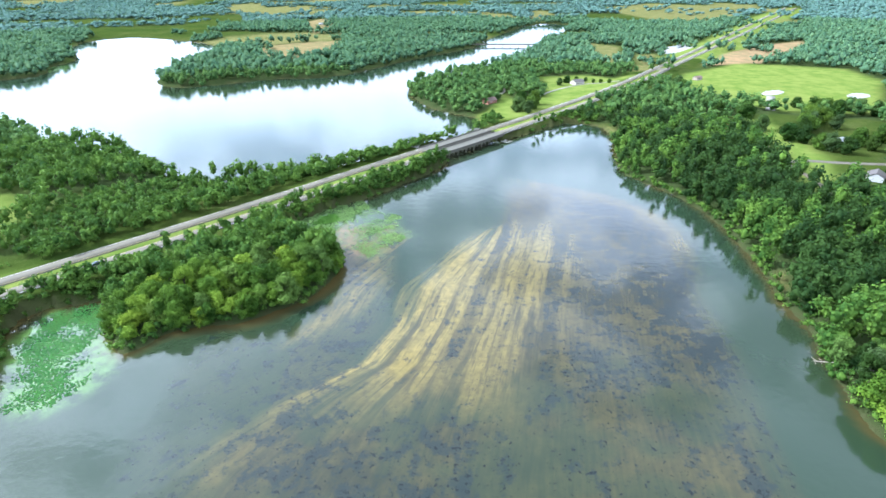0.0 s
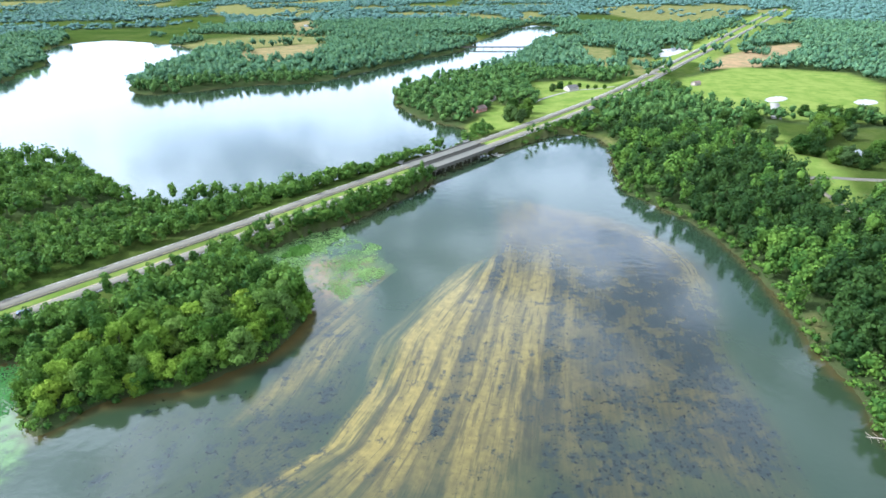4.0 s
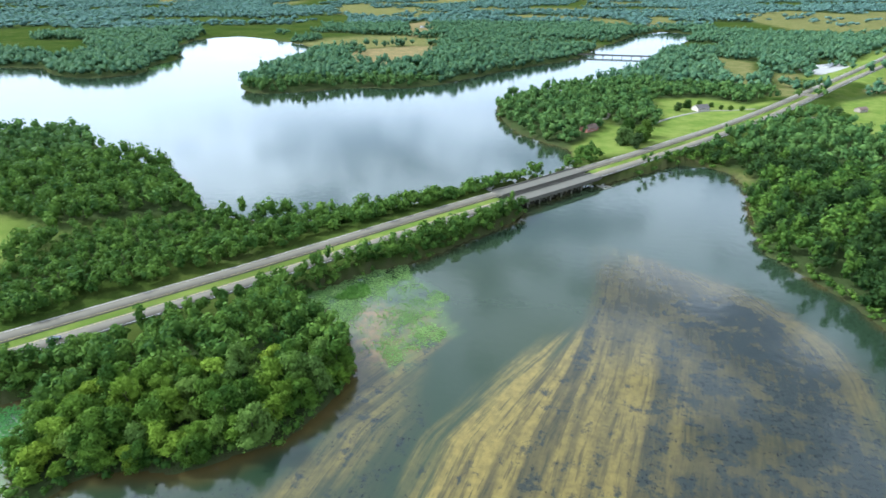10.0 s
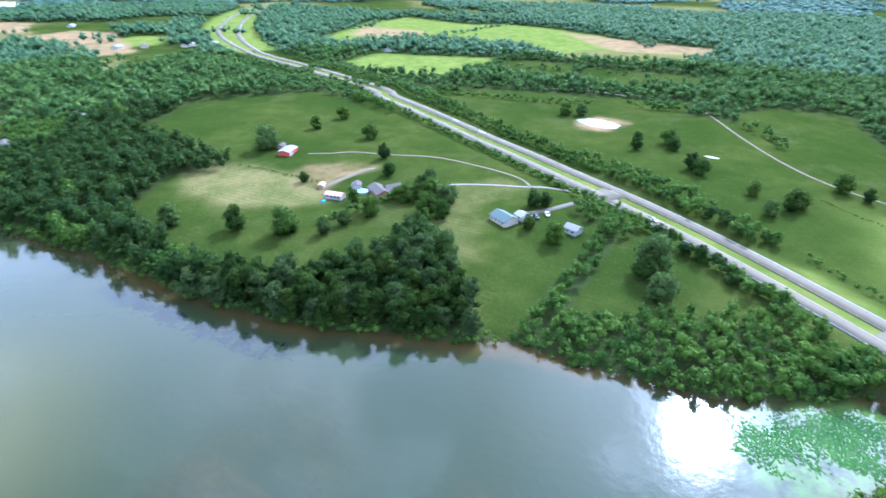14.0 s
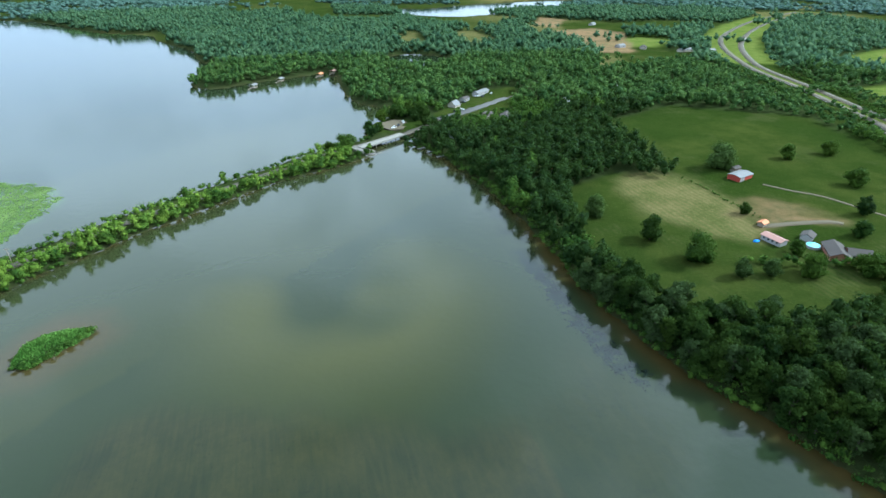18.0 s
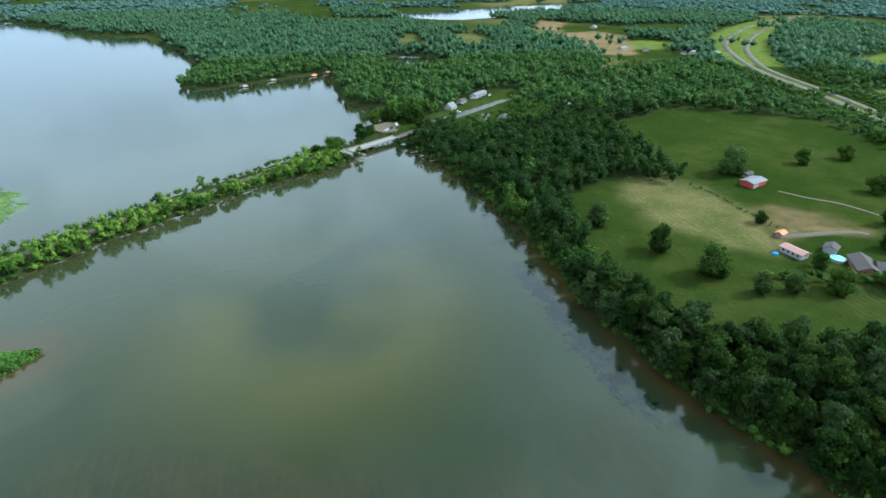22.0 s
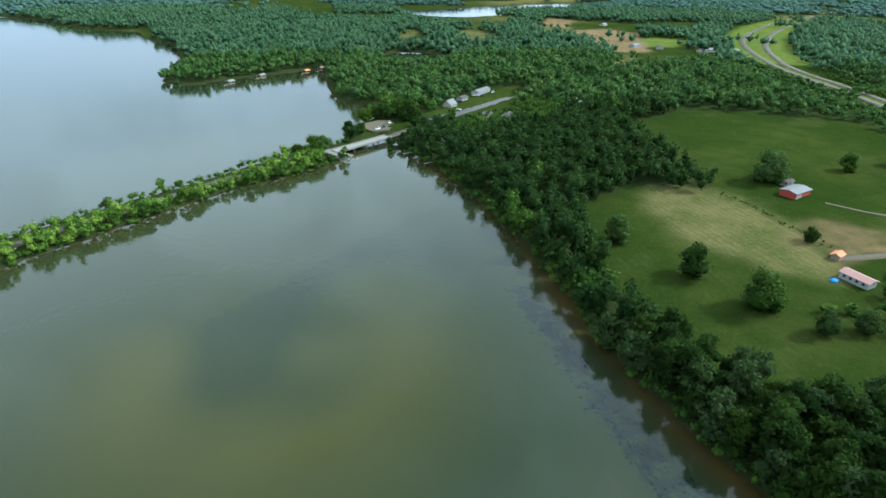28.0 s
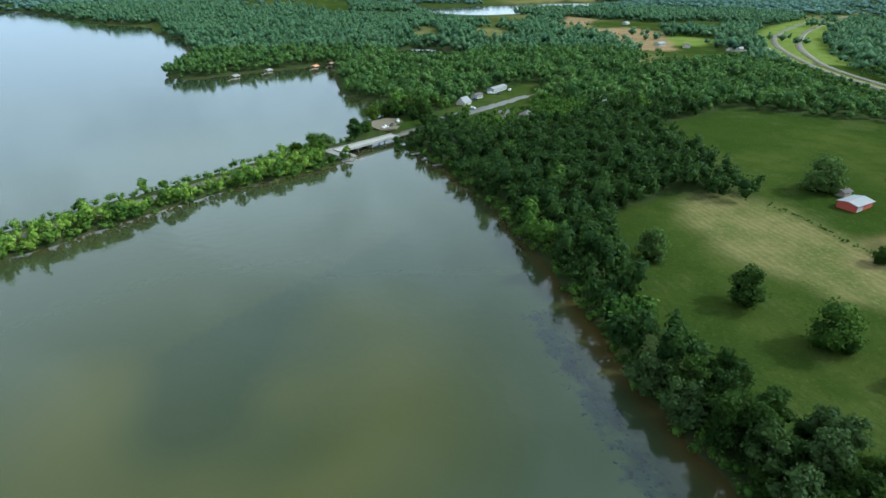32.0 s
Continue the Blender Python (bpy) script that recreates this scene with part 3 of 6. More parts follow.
def foliage_material(name, dark, light, per_piece):
    n = material(name, 0.7)
    n.bsdf.inputs["Specular IOR Level"].default_value = 0.05
    if per_piece:
        r = n.add("ShaderNodeNewGeometry").outputs["Random Per Island"]
    else:
        r = n.add("ShaderNodeObjectInfo").outputs["Random"]
    patch = n.noise(n.where, 0.09, 3)
    leaf = n.noise(n.where, 0.9, 2)
    f = n.math("ADD", n.math("MULTIPLY", r, 0.45 if not per_piece else 0.30), n.math("MULTIPLY", n.step(patch, 0.3, 0.7), 0.4))
    f = n.math("ADD", f, n.math("MULTIPLY", leaf, 0.25))
    c = n.mix(n.step(f, 0.1, 0.95), dark, light)
    # some trees are greyer, some yellower
    other = n.math("FRACT", n.math("MULTIPLY", n.math("ADD", r, n.step(n.noise(n.where, 0.05, 2), 0.3, 0.7)) if per_piece else r, 7.3))
    grey, warm = tuple(0.5 * v + 0.5 * u for v, u in zip(light, (0.075, 0.100, 0.048))), tuple(min(1, v * u) for v, u in zip(light, (1.3, 1.15, 0.9)))
    c = n.mix(n.step(other, 0.72, 0.80, 0.0, 0.10 if per_piece else 0.55), c, grey)
    c = n.mix(n.step(other, 0.16, 0.10, 0.0, 0.10 if per_piece else 0.45), c, warm)
    bs = n.add("ShaderNodeBsdfTranslucent", {0: n.mix(0.5, c, (0.12, 0.20, 0.03))})
    out = n.tree.nodes.new("ShaderNodeMixShader")
    out.inputs[0].default_value = 0.22
    n.tree.links.new(n.bsdf.outputs[0], out.inputs[1])
    n.tree.links.new(bs.outputs[0], out.inputs[2])
    end = [k for k in n.tree.nodes if k.bl_idname == "ShaderNodeOutputMaterial"][0]
    n.tree.links.new(out.outputs[0], end.inputs[0])
    return colour_in(n, c)


def plain(name, colour, rough=0.7, spread=0.25, scale=0.6, metal=0.0):
    """A paint or stone that is blotchy at two scales."""
    n = material(name, rough, metal)
    n.bsdf.inputs["Specular IOR Level"].default_value = 0.12 if rough > 0.55 else 0.4
    lo = tuple(v * (1 - spread) for v in colour)
    c = n.mix(n.noise(n.where, scale, 5, 0.65), lo, tuple(min(1, v * (1 + spread)) for v in colour))
    c = n.mix(n.step(n.noise(n.where, scale * 0.07, 2), 0.4, 0.7, 0, 0.35), c, lo)
    return colour_in(n, c)


GROUND, WATER = ground_material(), water_material()
LEAF_MID = foliage_material("leaves", (0.021, 0.050, 0.006), (0.098, 0.158, 0.014), False)
LEAF_BRIGHT = foliage_material("bright_leaves", (0.048, 0.096, 0.008), (0.150, 0.215, 0.018), False)
LEAF_SOLO = foliage_material("shade_tree_leaves", (0.013, 0.033, 0.005), (0.058, 0.096, 0.011), False)
LEAF_DARK = foliage_material("dark_leaves", (0.009, 0.022, 0.005), (0.032, 0.056, 0.008), False)
LEAF_WOODS = foliage_material("woodland_leaves", (0.018, 0.048, 0.008), (0.100, 0.160, 0.020), True)
LEAF_BANK = foliage_material("bank_leaves", (0.070, 0.128, 0.014), (0.205, 0.290, 0.038), True)
# haze is put into these three leaf colours, paler and bluer with distance
LEAF_FAR_HAZE = foliage_material("far_leaves_with_haze", (0.040, 0.088, 0.048), (0.106, 0.168, 0.072), True)
LEAF_MIDFAR_HAZE = foliage_material("midfar_leaves_with_haze", (0.026, 0.063, 0.018), (0.100, 0.158, 0.034), True)
LEAF_HORIZON_HAZE = foliage_material("horizon_leaves_with_haze", (0.066, 0.118, 0.096), (0.096, 0.154, 0.120), True)
# darker copy of the woodland leaves, with the farm woods' shade put in
LEAF_SHADED_DARK = foliage_material("shaded_dark_woodland_leaves", (0.010, 0.025, 0.006), (0.034, 0.060, 0.011), True)
LEAF_PALE = foliage_material("pale_pads", (0.065, 0.115, 0.028), (0.150, 0.215, 0.062), True)
LEAF_REED = foliage_material("reeds_and_pads", (0.055, 0.130, 0.018), (0.150, 0.260, 0.050), True)
LEAF_LIME = foliage_material("lime_pads", (0.085, 0.145, 0.028), (0.200, 0.280, 0.075), True)
LEAF_EMERALD = foliage_material("emerald_pads", (0.018, 0.074, 0.013), (0.054, 0.138, 0.026), True)
BARK = plain("bark", (0.075, 0.060, 0.046), 0.9)
ASPHALT = plain("worn_asphalt", (0.108, 0.094, 0.069), 0.95, 0.20, 0.2)
CONCRETE = plain("concrete", (0.092, 0.083, 0.064), 0.8, 0.15, 0.3)

# ---- ground and water ----
gx, gy, gfaces = fan_grid(2.5, 1.018)
gd = water_depth_in(gx, gy)
gz = ground_height(gx, gy, gd)
ground = mesh_object("ground", np.stack([gx, gy, gz], 1), gfaces, GROUND, True)
tagged(ground, "green farmland and wooded banks round a lake", "ground", kind="structure")


def field_depth(x, y):
    d = np.full(np.shape(x), -160.0)
    for f in FIELDS:
        d = np.maximum(d, depth_in(f, x, y, 40.0))
    road, run = along(HIGHWAY_LINE, x, y)
    wide = np.interp(run, [0, 700, 1500, 1720, 1840, 1900, 2500, 2700, 3100, 3350, 6000], [60, 46, 40, 30, 18, 14.5, 15.5, 20, 24, 44, 60])
    return np.maximum(np.maximum(d, wide - road), 5.5 - along(OLD_ROAD_LINE, x, y)[0])


gf = field_depth(gx, gy)
gap = np.where(np.hypot(gx - CENTRE[0], gy - CENTRE[1]) > 1000, smooth(0.54, 0.60, fbm(gx, gy, 260, 101, 3)), 0)
verge = smooth(44, 30, along(HIGHWAY_LINE, gx, gy)[0])
layer_on(ground, "field", np.maximum(np.maximum(gap, verge), smooth(-3, 2, gf + (fbm(gx, gy, 12, 31, 2) - 0.5) * 4)))
hay = np.max([depth_in(f, gx, gy, 40.0) for f in HAY_FIELDS], 0)
mown = smooth(-8, 8, depth_in(HAY_MOWN, gx, gy, 40.0) + (fbm(gx, gy, 14, 53, 3) - 0.5) * 22) * 0.5
layer_on(ground, "hay", np.maximum(np.maximum(mown, smooth(-6, 10, hay + (fbm(gx, gy, 30, 41, 3) - 0.5) * 30) * 0.95), gap * smooth(0.45, 0.6, fbm(gx, gy, 600, 103, 2))))
dirt = np.max([depth_in(f, gx, gy, 40.0) for f in DIRT_FIELDS], 0)
worn = np.max([depth_in(f, gx, gy, 40.0) for f in (DIRT_CORRAL, FIELD_PENINSULA, FIELD_BROWN_TOP)], 0)
layer_on(ground, "dirt", np.maximum(smooth(-5, 5, dirt + (fbm(gx, gy, 25, 43, 3) - 0.5) * 14) * 0.9, smooth(-6, 8, worn + (fbm(gx, gy, 18, 45, 3) - 0.5) * 20) * 0.5))
lush = np.max([depth_in(f, gx, gy, 40.0) for f in LUSH_FIELDS], 0)
meadow = smooth(-30, 40, depth_in(rounded(LUSH_NORTH, 2), gx, gy, 60.0) + (fbm(gx, gy, 60, 49, 3) - 0.5) * 60)
hr, hw = along(HIGHWAY_LINE, gx, gy)
lush = np.maximum(np.maximum(lush, 8 - hr), np.where((hw > 3150) | (hw < 1500), 48 - hr, -40))
layer_on(ground, "lush", np.maximum(meadow * 0.92, smooth(-6, 10, lush + (fbm(gx, gy, 40, 47, 3) - 0.5) * 16) * 0.9))
layer_on(ground, "bank", smooth(-1.8, -0.4, gd) * 0.8)

wet = gd > -6
keep = wet[gfaces].all(1)
used = np.unique(gfaces[keep])
index = np.full(len(gx), -1)
index[used] = np.arange(len(used))
wx, wy, wd = gx[used], gy[used], gd[used]
water = mesh_object("water", np.stack([wx, wy, np.zeros(len(used))], 1), index[gfaces[keep]], WATER, True)
tagged(water, "still green-grey lake water reflecting the clouds", "water", kind="structure")
reach = np.where((wx < -60) & (wy < 90) & (wy > -130), 12.0, np.where(wx > 100, 4.0, np.where((wx < -40) & (wy > 150) & (wy < 275), 9.0, 6.5)))
edge = wd + (fbm(wx, wy, 20, 51, 3) - 0.5) * 10
shoal_mid = np.exp(-((wx + 50) / 10) ** 2 - ((wy - 250) / 16) ** 2) * smooth(0.25, 0.5, fbm(wx, wy, 9, 59, 3))
bar = smooth(-16, -2, depth_in(ISLET, wx, wy, 40.0) + (fbm(wx, wy, 20, 53, 3) - 0.5) * 14)
layer_on(water, "shallow", np.maximum(smooth(1, 0, edge / reach) * np.where(reach > 8, 0.9, 0.65), np.maximum(bar * 0.7, shoal_mid)))
murky = np.where(wy < 40, np.where(along(OLD_ROAD_LINE, wx, wy)[0] < 110, 0.24, 0.12), 0.0) * smooth(40, -20, wy)
layer_on(water, "murk", np.maximum(murky, np.exp(-((wx + 8) / 56) ** 2 - ((wy + 94) / 56) ** 2) * smooth(0.15, 0.5, fbm(wx, wy, 90, 57, 3)) * 0.95))
# a frame that follows the fan of silt: four streamlines spread from the bridge towards the south
FAN_WEST = [(60, -95), (105, -75), (131, -51), (150, -28), (172, -18), (201, -12), (234, 6), (271, 30), (300, 38), (350, 40)]
FAN_MID = [(60, -22), (100, -14), (130, -6), (160, 4), (176, 9), (209, 17), (240, 28), (292, 40), (350, 48)]
FAN_EAST = [(60, 18), (110, 28), (133, 33), (172, 41), (210, 51), (270, 65), (302, 69), (350, 72)]
FAN_RIM = [(60, 86), (100, 93), (150, 100), (186, 108), (215, 118), (250, 126), (270, 125), (285, 120), (300, 111), (325, 84), (350, 76)]
lines = [np.interp(wy, *zip(*line)) for line in (FAN_WEST, FAN_MID, FAN_EAST, FAN_RIM)]
marks = (0.0, 24.0, 46.0, 106.0)
s_way = np.where(wx < lines[0], wx - lines[0], 0.0)
for k in range(3):
    wide_k = np.maximum(lines[k + 1] - lines[k], 4.0)
    u = (wx - lines[k]) / wide_k
    s_way = np.where((u >= 0) & ((u < 1) | (k == 2)), marks[k] + u * (marks[k + 1] - marks[k]), s_way)
layer_on(water, "across", s_way)
layer_on(water, "down", wy)
ragged = fbm(wx, wy * 0.5, 34, 61, 4) - 0.5
drawn = fbm(s_way * 1.0, wy * 0.10, 5, 67, 4) - 0.5
inside = depth_in(rounded([(36, 352), (74, 328), (110, 300), (126, 262), (118, 215), (108, 186), (100, 150), (94, 105), (86, 60), (-80, 60), (-90, 95), (-60, 126),
                           (-30, 148), (-18, 172), (-13, 201), (6, 234), (28, 268), (34, 310)]), wx, wy, 60.0)
top_end = 282 + drawn * 60 - np.abs(s_way - 28) * 0.5
silt = smooth(-5, 3, s_way + drawn * 10) * smooth(60, 38, s_way + drawn * 16) * smooth(0, 34, top_end - wy) * smooth(112, 176, wy + ragged * 60 + drawn * 40 - np.maximum(0, s_way - 10) * 0.4)
silt = silt * (1.0 - 0.25 * smooth(10, 34, s_way)) * (1.0 + 0.25 * smooth(22, 6, s_way))
STREAKS = ((24, 3.6, 140, 300, 0.85), (46, 4.0, 110, 310, 0.9), (10, 1.6, 150, 230, 0.5), (17, 1.5, 130, 250, 0.4), (35, 1.8, 140, 260, 0.4), (29, 1.4, 150, 280, 0.6), (-1, 2.0, 120, 200, 0.7))


def streak_line(at, thick, lo, hi):
    """A dark channel drawn out along the fan."""
    line = smooth(thick, thick * 0.3, np.abs(s_way - at + drawn * 5)) * smooth(lo, lo + 20, wy) * smooth(hi, hi - 30, wy)
    return line * smooth(0.25, 0.55, fbm(s_way, wy * 0.3, 22, 63 + int(at), 3) + 0.2)


for at, thick, lo, hi, much in STREAKS:
    silt = silt * (1 - streak_line(at, thick, lo, hi) * much)
pale = smooth(-4, 8, np.max([depth_in(rounded(f), wx, wy, 60.0) for f in (BED_PALE,)], 0) + ragged * 22 + drawn * 14)
# the shallow sandy lip along the outer edge
lip = smooth(-2, 3, inside + ragged * 6) * smooth(16, 5, inside + ragged * 10) * smooth(215, 245, wy) * smooth(30, 60, wx)
layer_on(water, "silt", np.maximum(np.maximum(silt, pale * 0.52), lip * 0.24))
murk = np.max([depth_in(rounded(f), wx, wy, 60.0) for f in (BED_MURK, BED_WEST, BED_SOUTH)], 0)
bed = smooth(-4, 10, inside + ragged * 16 + drawn * 10) * smooth(-4, 8, s_way + drawn * 12)
bed = bed * np.maximum(smooth(118, 165, wy + ragged * 70), 0.45 + 0.4 * smooth(0.42, 0.58, fbm(wx, wy, 26, 69, 4)))
clumps = smooth(0.46, 0.64, fbm(wx, wy, 24, 73, 4) * 0.7 + fbm(wx, wy, 7, 75, 3) * 0.3)
layer_on(water, "mottle", np.maximum(np.maximum(bed, np.where(wx < -55, 0.22, 0.45) * smooth(-6, 14, murk + ragged * 36)), np.maximum(pale * 0.6, lip)) * smooth(340, 300, wy + drawn * 60 - smooth(40, 80, wx) * 20))
grown = bed * (0.14 + (0.20 + 0.55 * clumps) * smooth(40, 58, s_way + drawn * 16) * smooth(325, 285, wy)) * (1 - 0.75 * lip)
grown = np.maximum(grown, bed * smooth(26, 8, inside + ragged * 14) * smooth(64, 84, s_way) * (1 - lip) * 0.85)
for at, thick, lo, hi, much in STREAKS:
    line = streak_line(at, thick, lo, hi)
    grown = np.maximum(grown, line * much * 0.6)
grown = np.maximum(grown, smooth(-6, 14, murk + ragged * 36) * np.where(wy < 60, 0.06, np.where(wx < -55, 0.30, 0.50)))
near_shore = smooth(9, 13, wd) * smooth(24, 17, wd) * smooth(-88, -96, wx) * smooth(0, -20, wy) * smooth(-120, -100, wy)
layer_on(water, "weed", np.maximum(np.maximum(grown, pale * 0.36), near_shore * 0.75))
layer_on(water, "rust", smooth(-6, 4, depth_in(rounded(RUSTY), wx, wy, 30.0) + (fbm(wx, wy, 12, 65, 3) - 0.5) * 14))
algae = np.max([depth_in(rounded(f), wx, wy, 60.0) for f in LILY_FIELDS + ALGAE_FIELDS], 0)
layer_on(water, "algae", smooth(-3, 5, algae + (fbm(wx, wy, 16, 95, 3) - 0.5) * 16) * np.where((wy > 200) & (wy < 330) & (wx > -75), 0.30, 0.8))

# ---- roads ----
def ribbon(name, line, offset, half, mat, heights, thick=0.3):
    """A strip of road along a line, beside it by offset, with side faces."""
    p = np.asarray(line, float)
    way = np.gradient(p, axis=0)
    way /= np.linalg.norm(way, axis=1)[:, None]
    side = np.stack([way[:, 1], -way[:, 0]], 1)
    mid = p + side * np.asarray(offset, float).reshape(-1, 1)
    rows = []
    for s, dz in ((-half, -thick), (-half, 0), (half, 0), (half, -thick)):
        q = mid + side * s
        rows.append(np.column_stack([q, heights + dz]))
    v = np.stack(rows, 1).reshape(-1, 3)
    n = len(p)
    i, j = np.meshgrid(np.arange(n - 1), np.arange(3), indexing="ij")
    f = np.stack([i * 4 + j, i * 4 + j + 1, (i + 1) * 4 + j + 1, (i + 1) * 4 + j], -1).reshape(-1, 4)[:, ::-1]
    return mesh_object(name, v, f, mat)


hx, hy = HIGHWAY_LINE.T
hrun = np.r_[0, np.cumsum(np.hypot(np.diff(hx), np.diff(hy)))]
hz = highway_height(hrun)
wide = np.interp(hrun, [0, 700, 1500, 3150, 3420, 6000], [16, 13, 7.0, 7.0, 17.0, 17.0])
for sign in (-1, 1):
    road = ribbon("road", HIGHWAY_LINE, sign * wide, 3.7, ASPHALT, hz)
    tagged(road, "pale worn carriageway of a divided highway", "road", kind="structure")
ox, oy = OLD_ROAD_LINE.T
old = ribbon("road", OLD_ROAD_LINE, np.zeros(len(ox)), 3.0, ASPHALT, np.full(len(ox), 2.5))
tagged(old, "narrow pale road along a tree-lined causeway", "road", kind="structure")

# ---- trees ----
def ico():
    t = (1 + 5**0.5) / 2
    v = np.array([(-1, t, 0), (1, t, 0), (-1, -t, 0), (1, -t, 0), (0, -1, t), (0, 1, t), (0, -1, -t), (0, 1, -t), (t, 0, -1), (t, 0, 1), (-t, 0, -1), (-t, 0, 1)])
    f = np.array([(0, 11, 5), (0, 5, 1), (0, 1, 7), (0, 7, 10), (0, 10, 11), (1, 5, 9), (5, 11, 4), (11, 10, 2), (10, 7, 6), (7, 1, 8), (3, 9, 4), (3, 4, 2), (3, 2, 6), (3, 6, 8), (3, 8, 9), (4, 9, 5), (2, 4, 11), (6, 2, 10), (8, 6, 7), (9, 8, 1)])
    return v / np.linalg.norm(v[0]), f


ICO_V, ICO_F = ico()
OCT_V = np.array([(1, 0, 0), (-0.5, 0.87, 0), (-0.5, -0.87, 0), (0, 0, 1), (0, 0, -0.8)], float)
OCT_F = np.array([(0, 1, 3), (1, 2, 3), (2, 0, 3), (1, 0, 4), (2, 1, 4), (0, 2, 4)])


def leaf_quads(rng, centre, radius, count, size):
    """Leafy sprays on a lumpy ball: small four-cornered blades turned mostly outwards. Returns corners (count, 4, 3)."""
    d = rng.normal(size=(count, 3))
    d /= np.linalg.norm(d, axis=1)[:, None]
    d[:, 2] = np.where(d[:, 2] < -0.3, -d[:, 2], d[:, 2])
    at = centre + d * radius * rng.uniform(0.62, 1.12, (count, 1))
    n = d + rng.normal(0, 0.55, (count, 3))
    n /= np.linalg.norm(n, axis=1)[:, None]
    u = np.cross(n, rng.normal(size=(count, 3)))
    u /= np.linalg.norm(u, axis=1)[:, None]
    v = np.cross(n, u)
    s = size * rng.uniform(0.6, 1.3, (count, 1))
    u, v = u * s, v * s * rng.uniform(0.5, 0.9, (count, 1))
    return np.stack([at - u - v * 0.5, at + u * 0.2 - v, at + u + v * 0.5, at - u * 0.3 + v], 1)


def crown_shape(rng, tall, wide, lumps, low):
    """Centres and radii of the lumps that make up a crown of that height and width, foot at 0."""
    out = []
    for k in range(lumps):
        z = rng.uniform(low, 0.90)
        reach = wide * 0.5 * math.sin(math.pi * min(1, (z - low + 0.16) / (1.16 - low))) ** 0.7
        a, r = rng.uniform(0, 2 * math.pi), reach * rng.uniform(0.25, 0.85)
        out.append((np.array((math.cos(a) * r, math.sin(a) * r, z * tall)), wide * rng.uniform(0.17, 0.27)))
    return out


def make_tree(seed, tall, wide, lumps, per_lump, size, leaf, low=0.30):
    """A broad-leaved tree: tapered trunk with limbs, and a crown of leafy lumps. The Empty stands at its foot."""
    rng = np.random.default_rng(seed)
    shape = crown_shape(rng, tall, wide, lumps, low)
    top = new("tree")
    bm = bmesh.new()

    def limb(a, b, ra, rb):
        w = (b - a).normalized()
        u = w.orthogonal().normalized()
        v = w.cross(u)
        rings = []
        for p, r in ((a, ra), (a.lerp(b, 0.5) + u * ra * 0.4, (ra + rb) / 2), (b, rb)):
            rings.append([bm.verts.new(p + (u * math.cos(t) + v * math.sin(t)) * r) for t in (k * math.pi / 3 for k in range(6))])
        for r0, r1 in zip(rings, rings[1:]):
            for k in range(6):
                bm.faces.new((r0[k], r0[(k + 1) % 6], r1[(k + 1) % 6], r1[k]))

    limb(Vector((0, 0, -0.6)), Vector((rng.normal(0, 0.3), rng.normal(0, 0.3), tall * 0.62)), tall * 0.022, tall * 0.008)
    for c, _ in shape[:5]:
        limb(Vector((0, 0, max(tall * 0.22, c[2] * 0.55))), Vector(c) * 0.92, tall * 0.009, tall * 0.003)
    me = bpy.data.meshes.new("trunk")
    bm.to_mesh(me)
    bm.free()
    me.materials.append(BARK)
    trunk = new("trunk", me)
    trunk.parent = top
    quads = np.concatenate([leaf_quads(rng, c, r, per_lump, size) for c, r in shape])
    v = [quads.reshape(-1, 3)]
    f4 = np.arange(len(quads) * 4).reshape(-1, 4)
    crown = mesh_object("crown", v[0], f4, leaf)
    cores = np.concatenate([c + ICO_V * r * 0.62 for c, r in shape])
    crown.data.materials.append(leaf)
    core = mesh_object("crown_core", cores, np.concatenate([ICO_F + 12 * k for k in range(len(shape))]), leaf)
    bm = bmesh.new()
    bm.from_mesh(crown.data)
    bm.from_mesh(core.data)
    bm.to_mesh(crown.data)
    bm.free()
    bpy.data.objects.remove(core)
    crown.parent = top
    return top


def scatter(spacing, inner, outer, seed, turn_lo=212, turn_hi=314):
    """Places for trees: a jittered grid over the seen land between two distances from the middle of the walk."""
    rng = np.random.default_rng(seed)
    a = np.arange(-outer, outer, spacing)
    x, y = (g.ravel() for g in np.meshgrid(a, a))
    x, y = x + rng.uniform(-0.42, 0.42, x.shape) * spacing, y + rng.uniform(-0.42, 0.42, y.shape) * spacing
    r, turn = np.hypot(x, y), np.degrees(np.arctan2(-x, y)) % 360
    ok = (r > inner) & (r < outer) & ((turn < turn_lo) | (turn > turn_hi))
    return x[ok] + CENTRE[0], y[ok] + CENTRE[1]


def wooded(x, y):
    """Whether a place carries trees, and its ground height."""
    d = water_depth_in(x, y)
    ok = d < -0.7
    x, y, d = x[ok], y[ok], d[ok]
    f = np.maximum(field_depth(x, y), depth_in(ISLET, x, y, 20.0) + 10)
    far = np.hypot(x - CENTRE[0], y - CENTRE[1])
    gap = fbm(x, y, 260, 101, 3)
    road_y = np.interp(x, [p[0] for p in OLD_ROAD[::-1]], [p[1] for p in OLD_ROAD[::-1]])
    bare = (x > -60) & (x < 300) & (y < road_y) & (y > road_y - 40) & (y < -10) & (fbm(x, y, 30, 145, 2) > 0.34)
    hedgerow = (far > 430) & (np.abs(fbm(x, y, 210, 111, 2) - 0.5) < 0.012) & (f > 6)
    ok = ((f < -1.5) & ~((far > 1100) & (gap > 0.58))) | hedgerow
    ok &= ~bare
    x, y, d = x[ok], y[ok], d[ok]
    return x, y, ground_height(x, y, d)


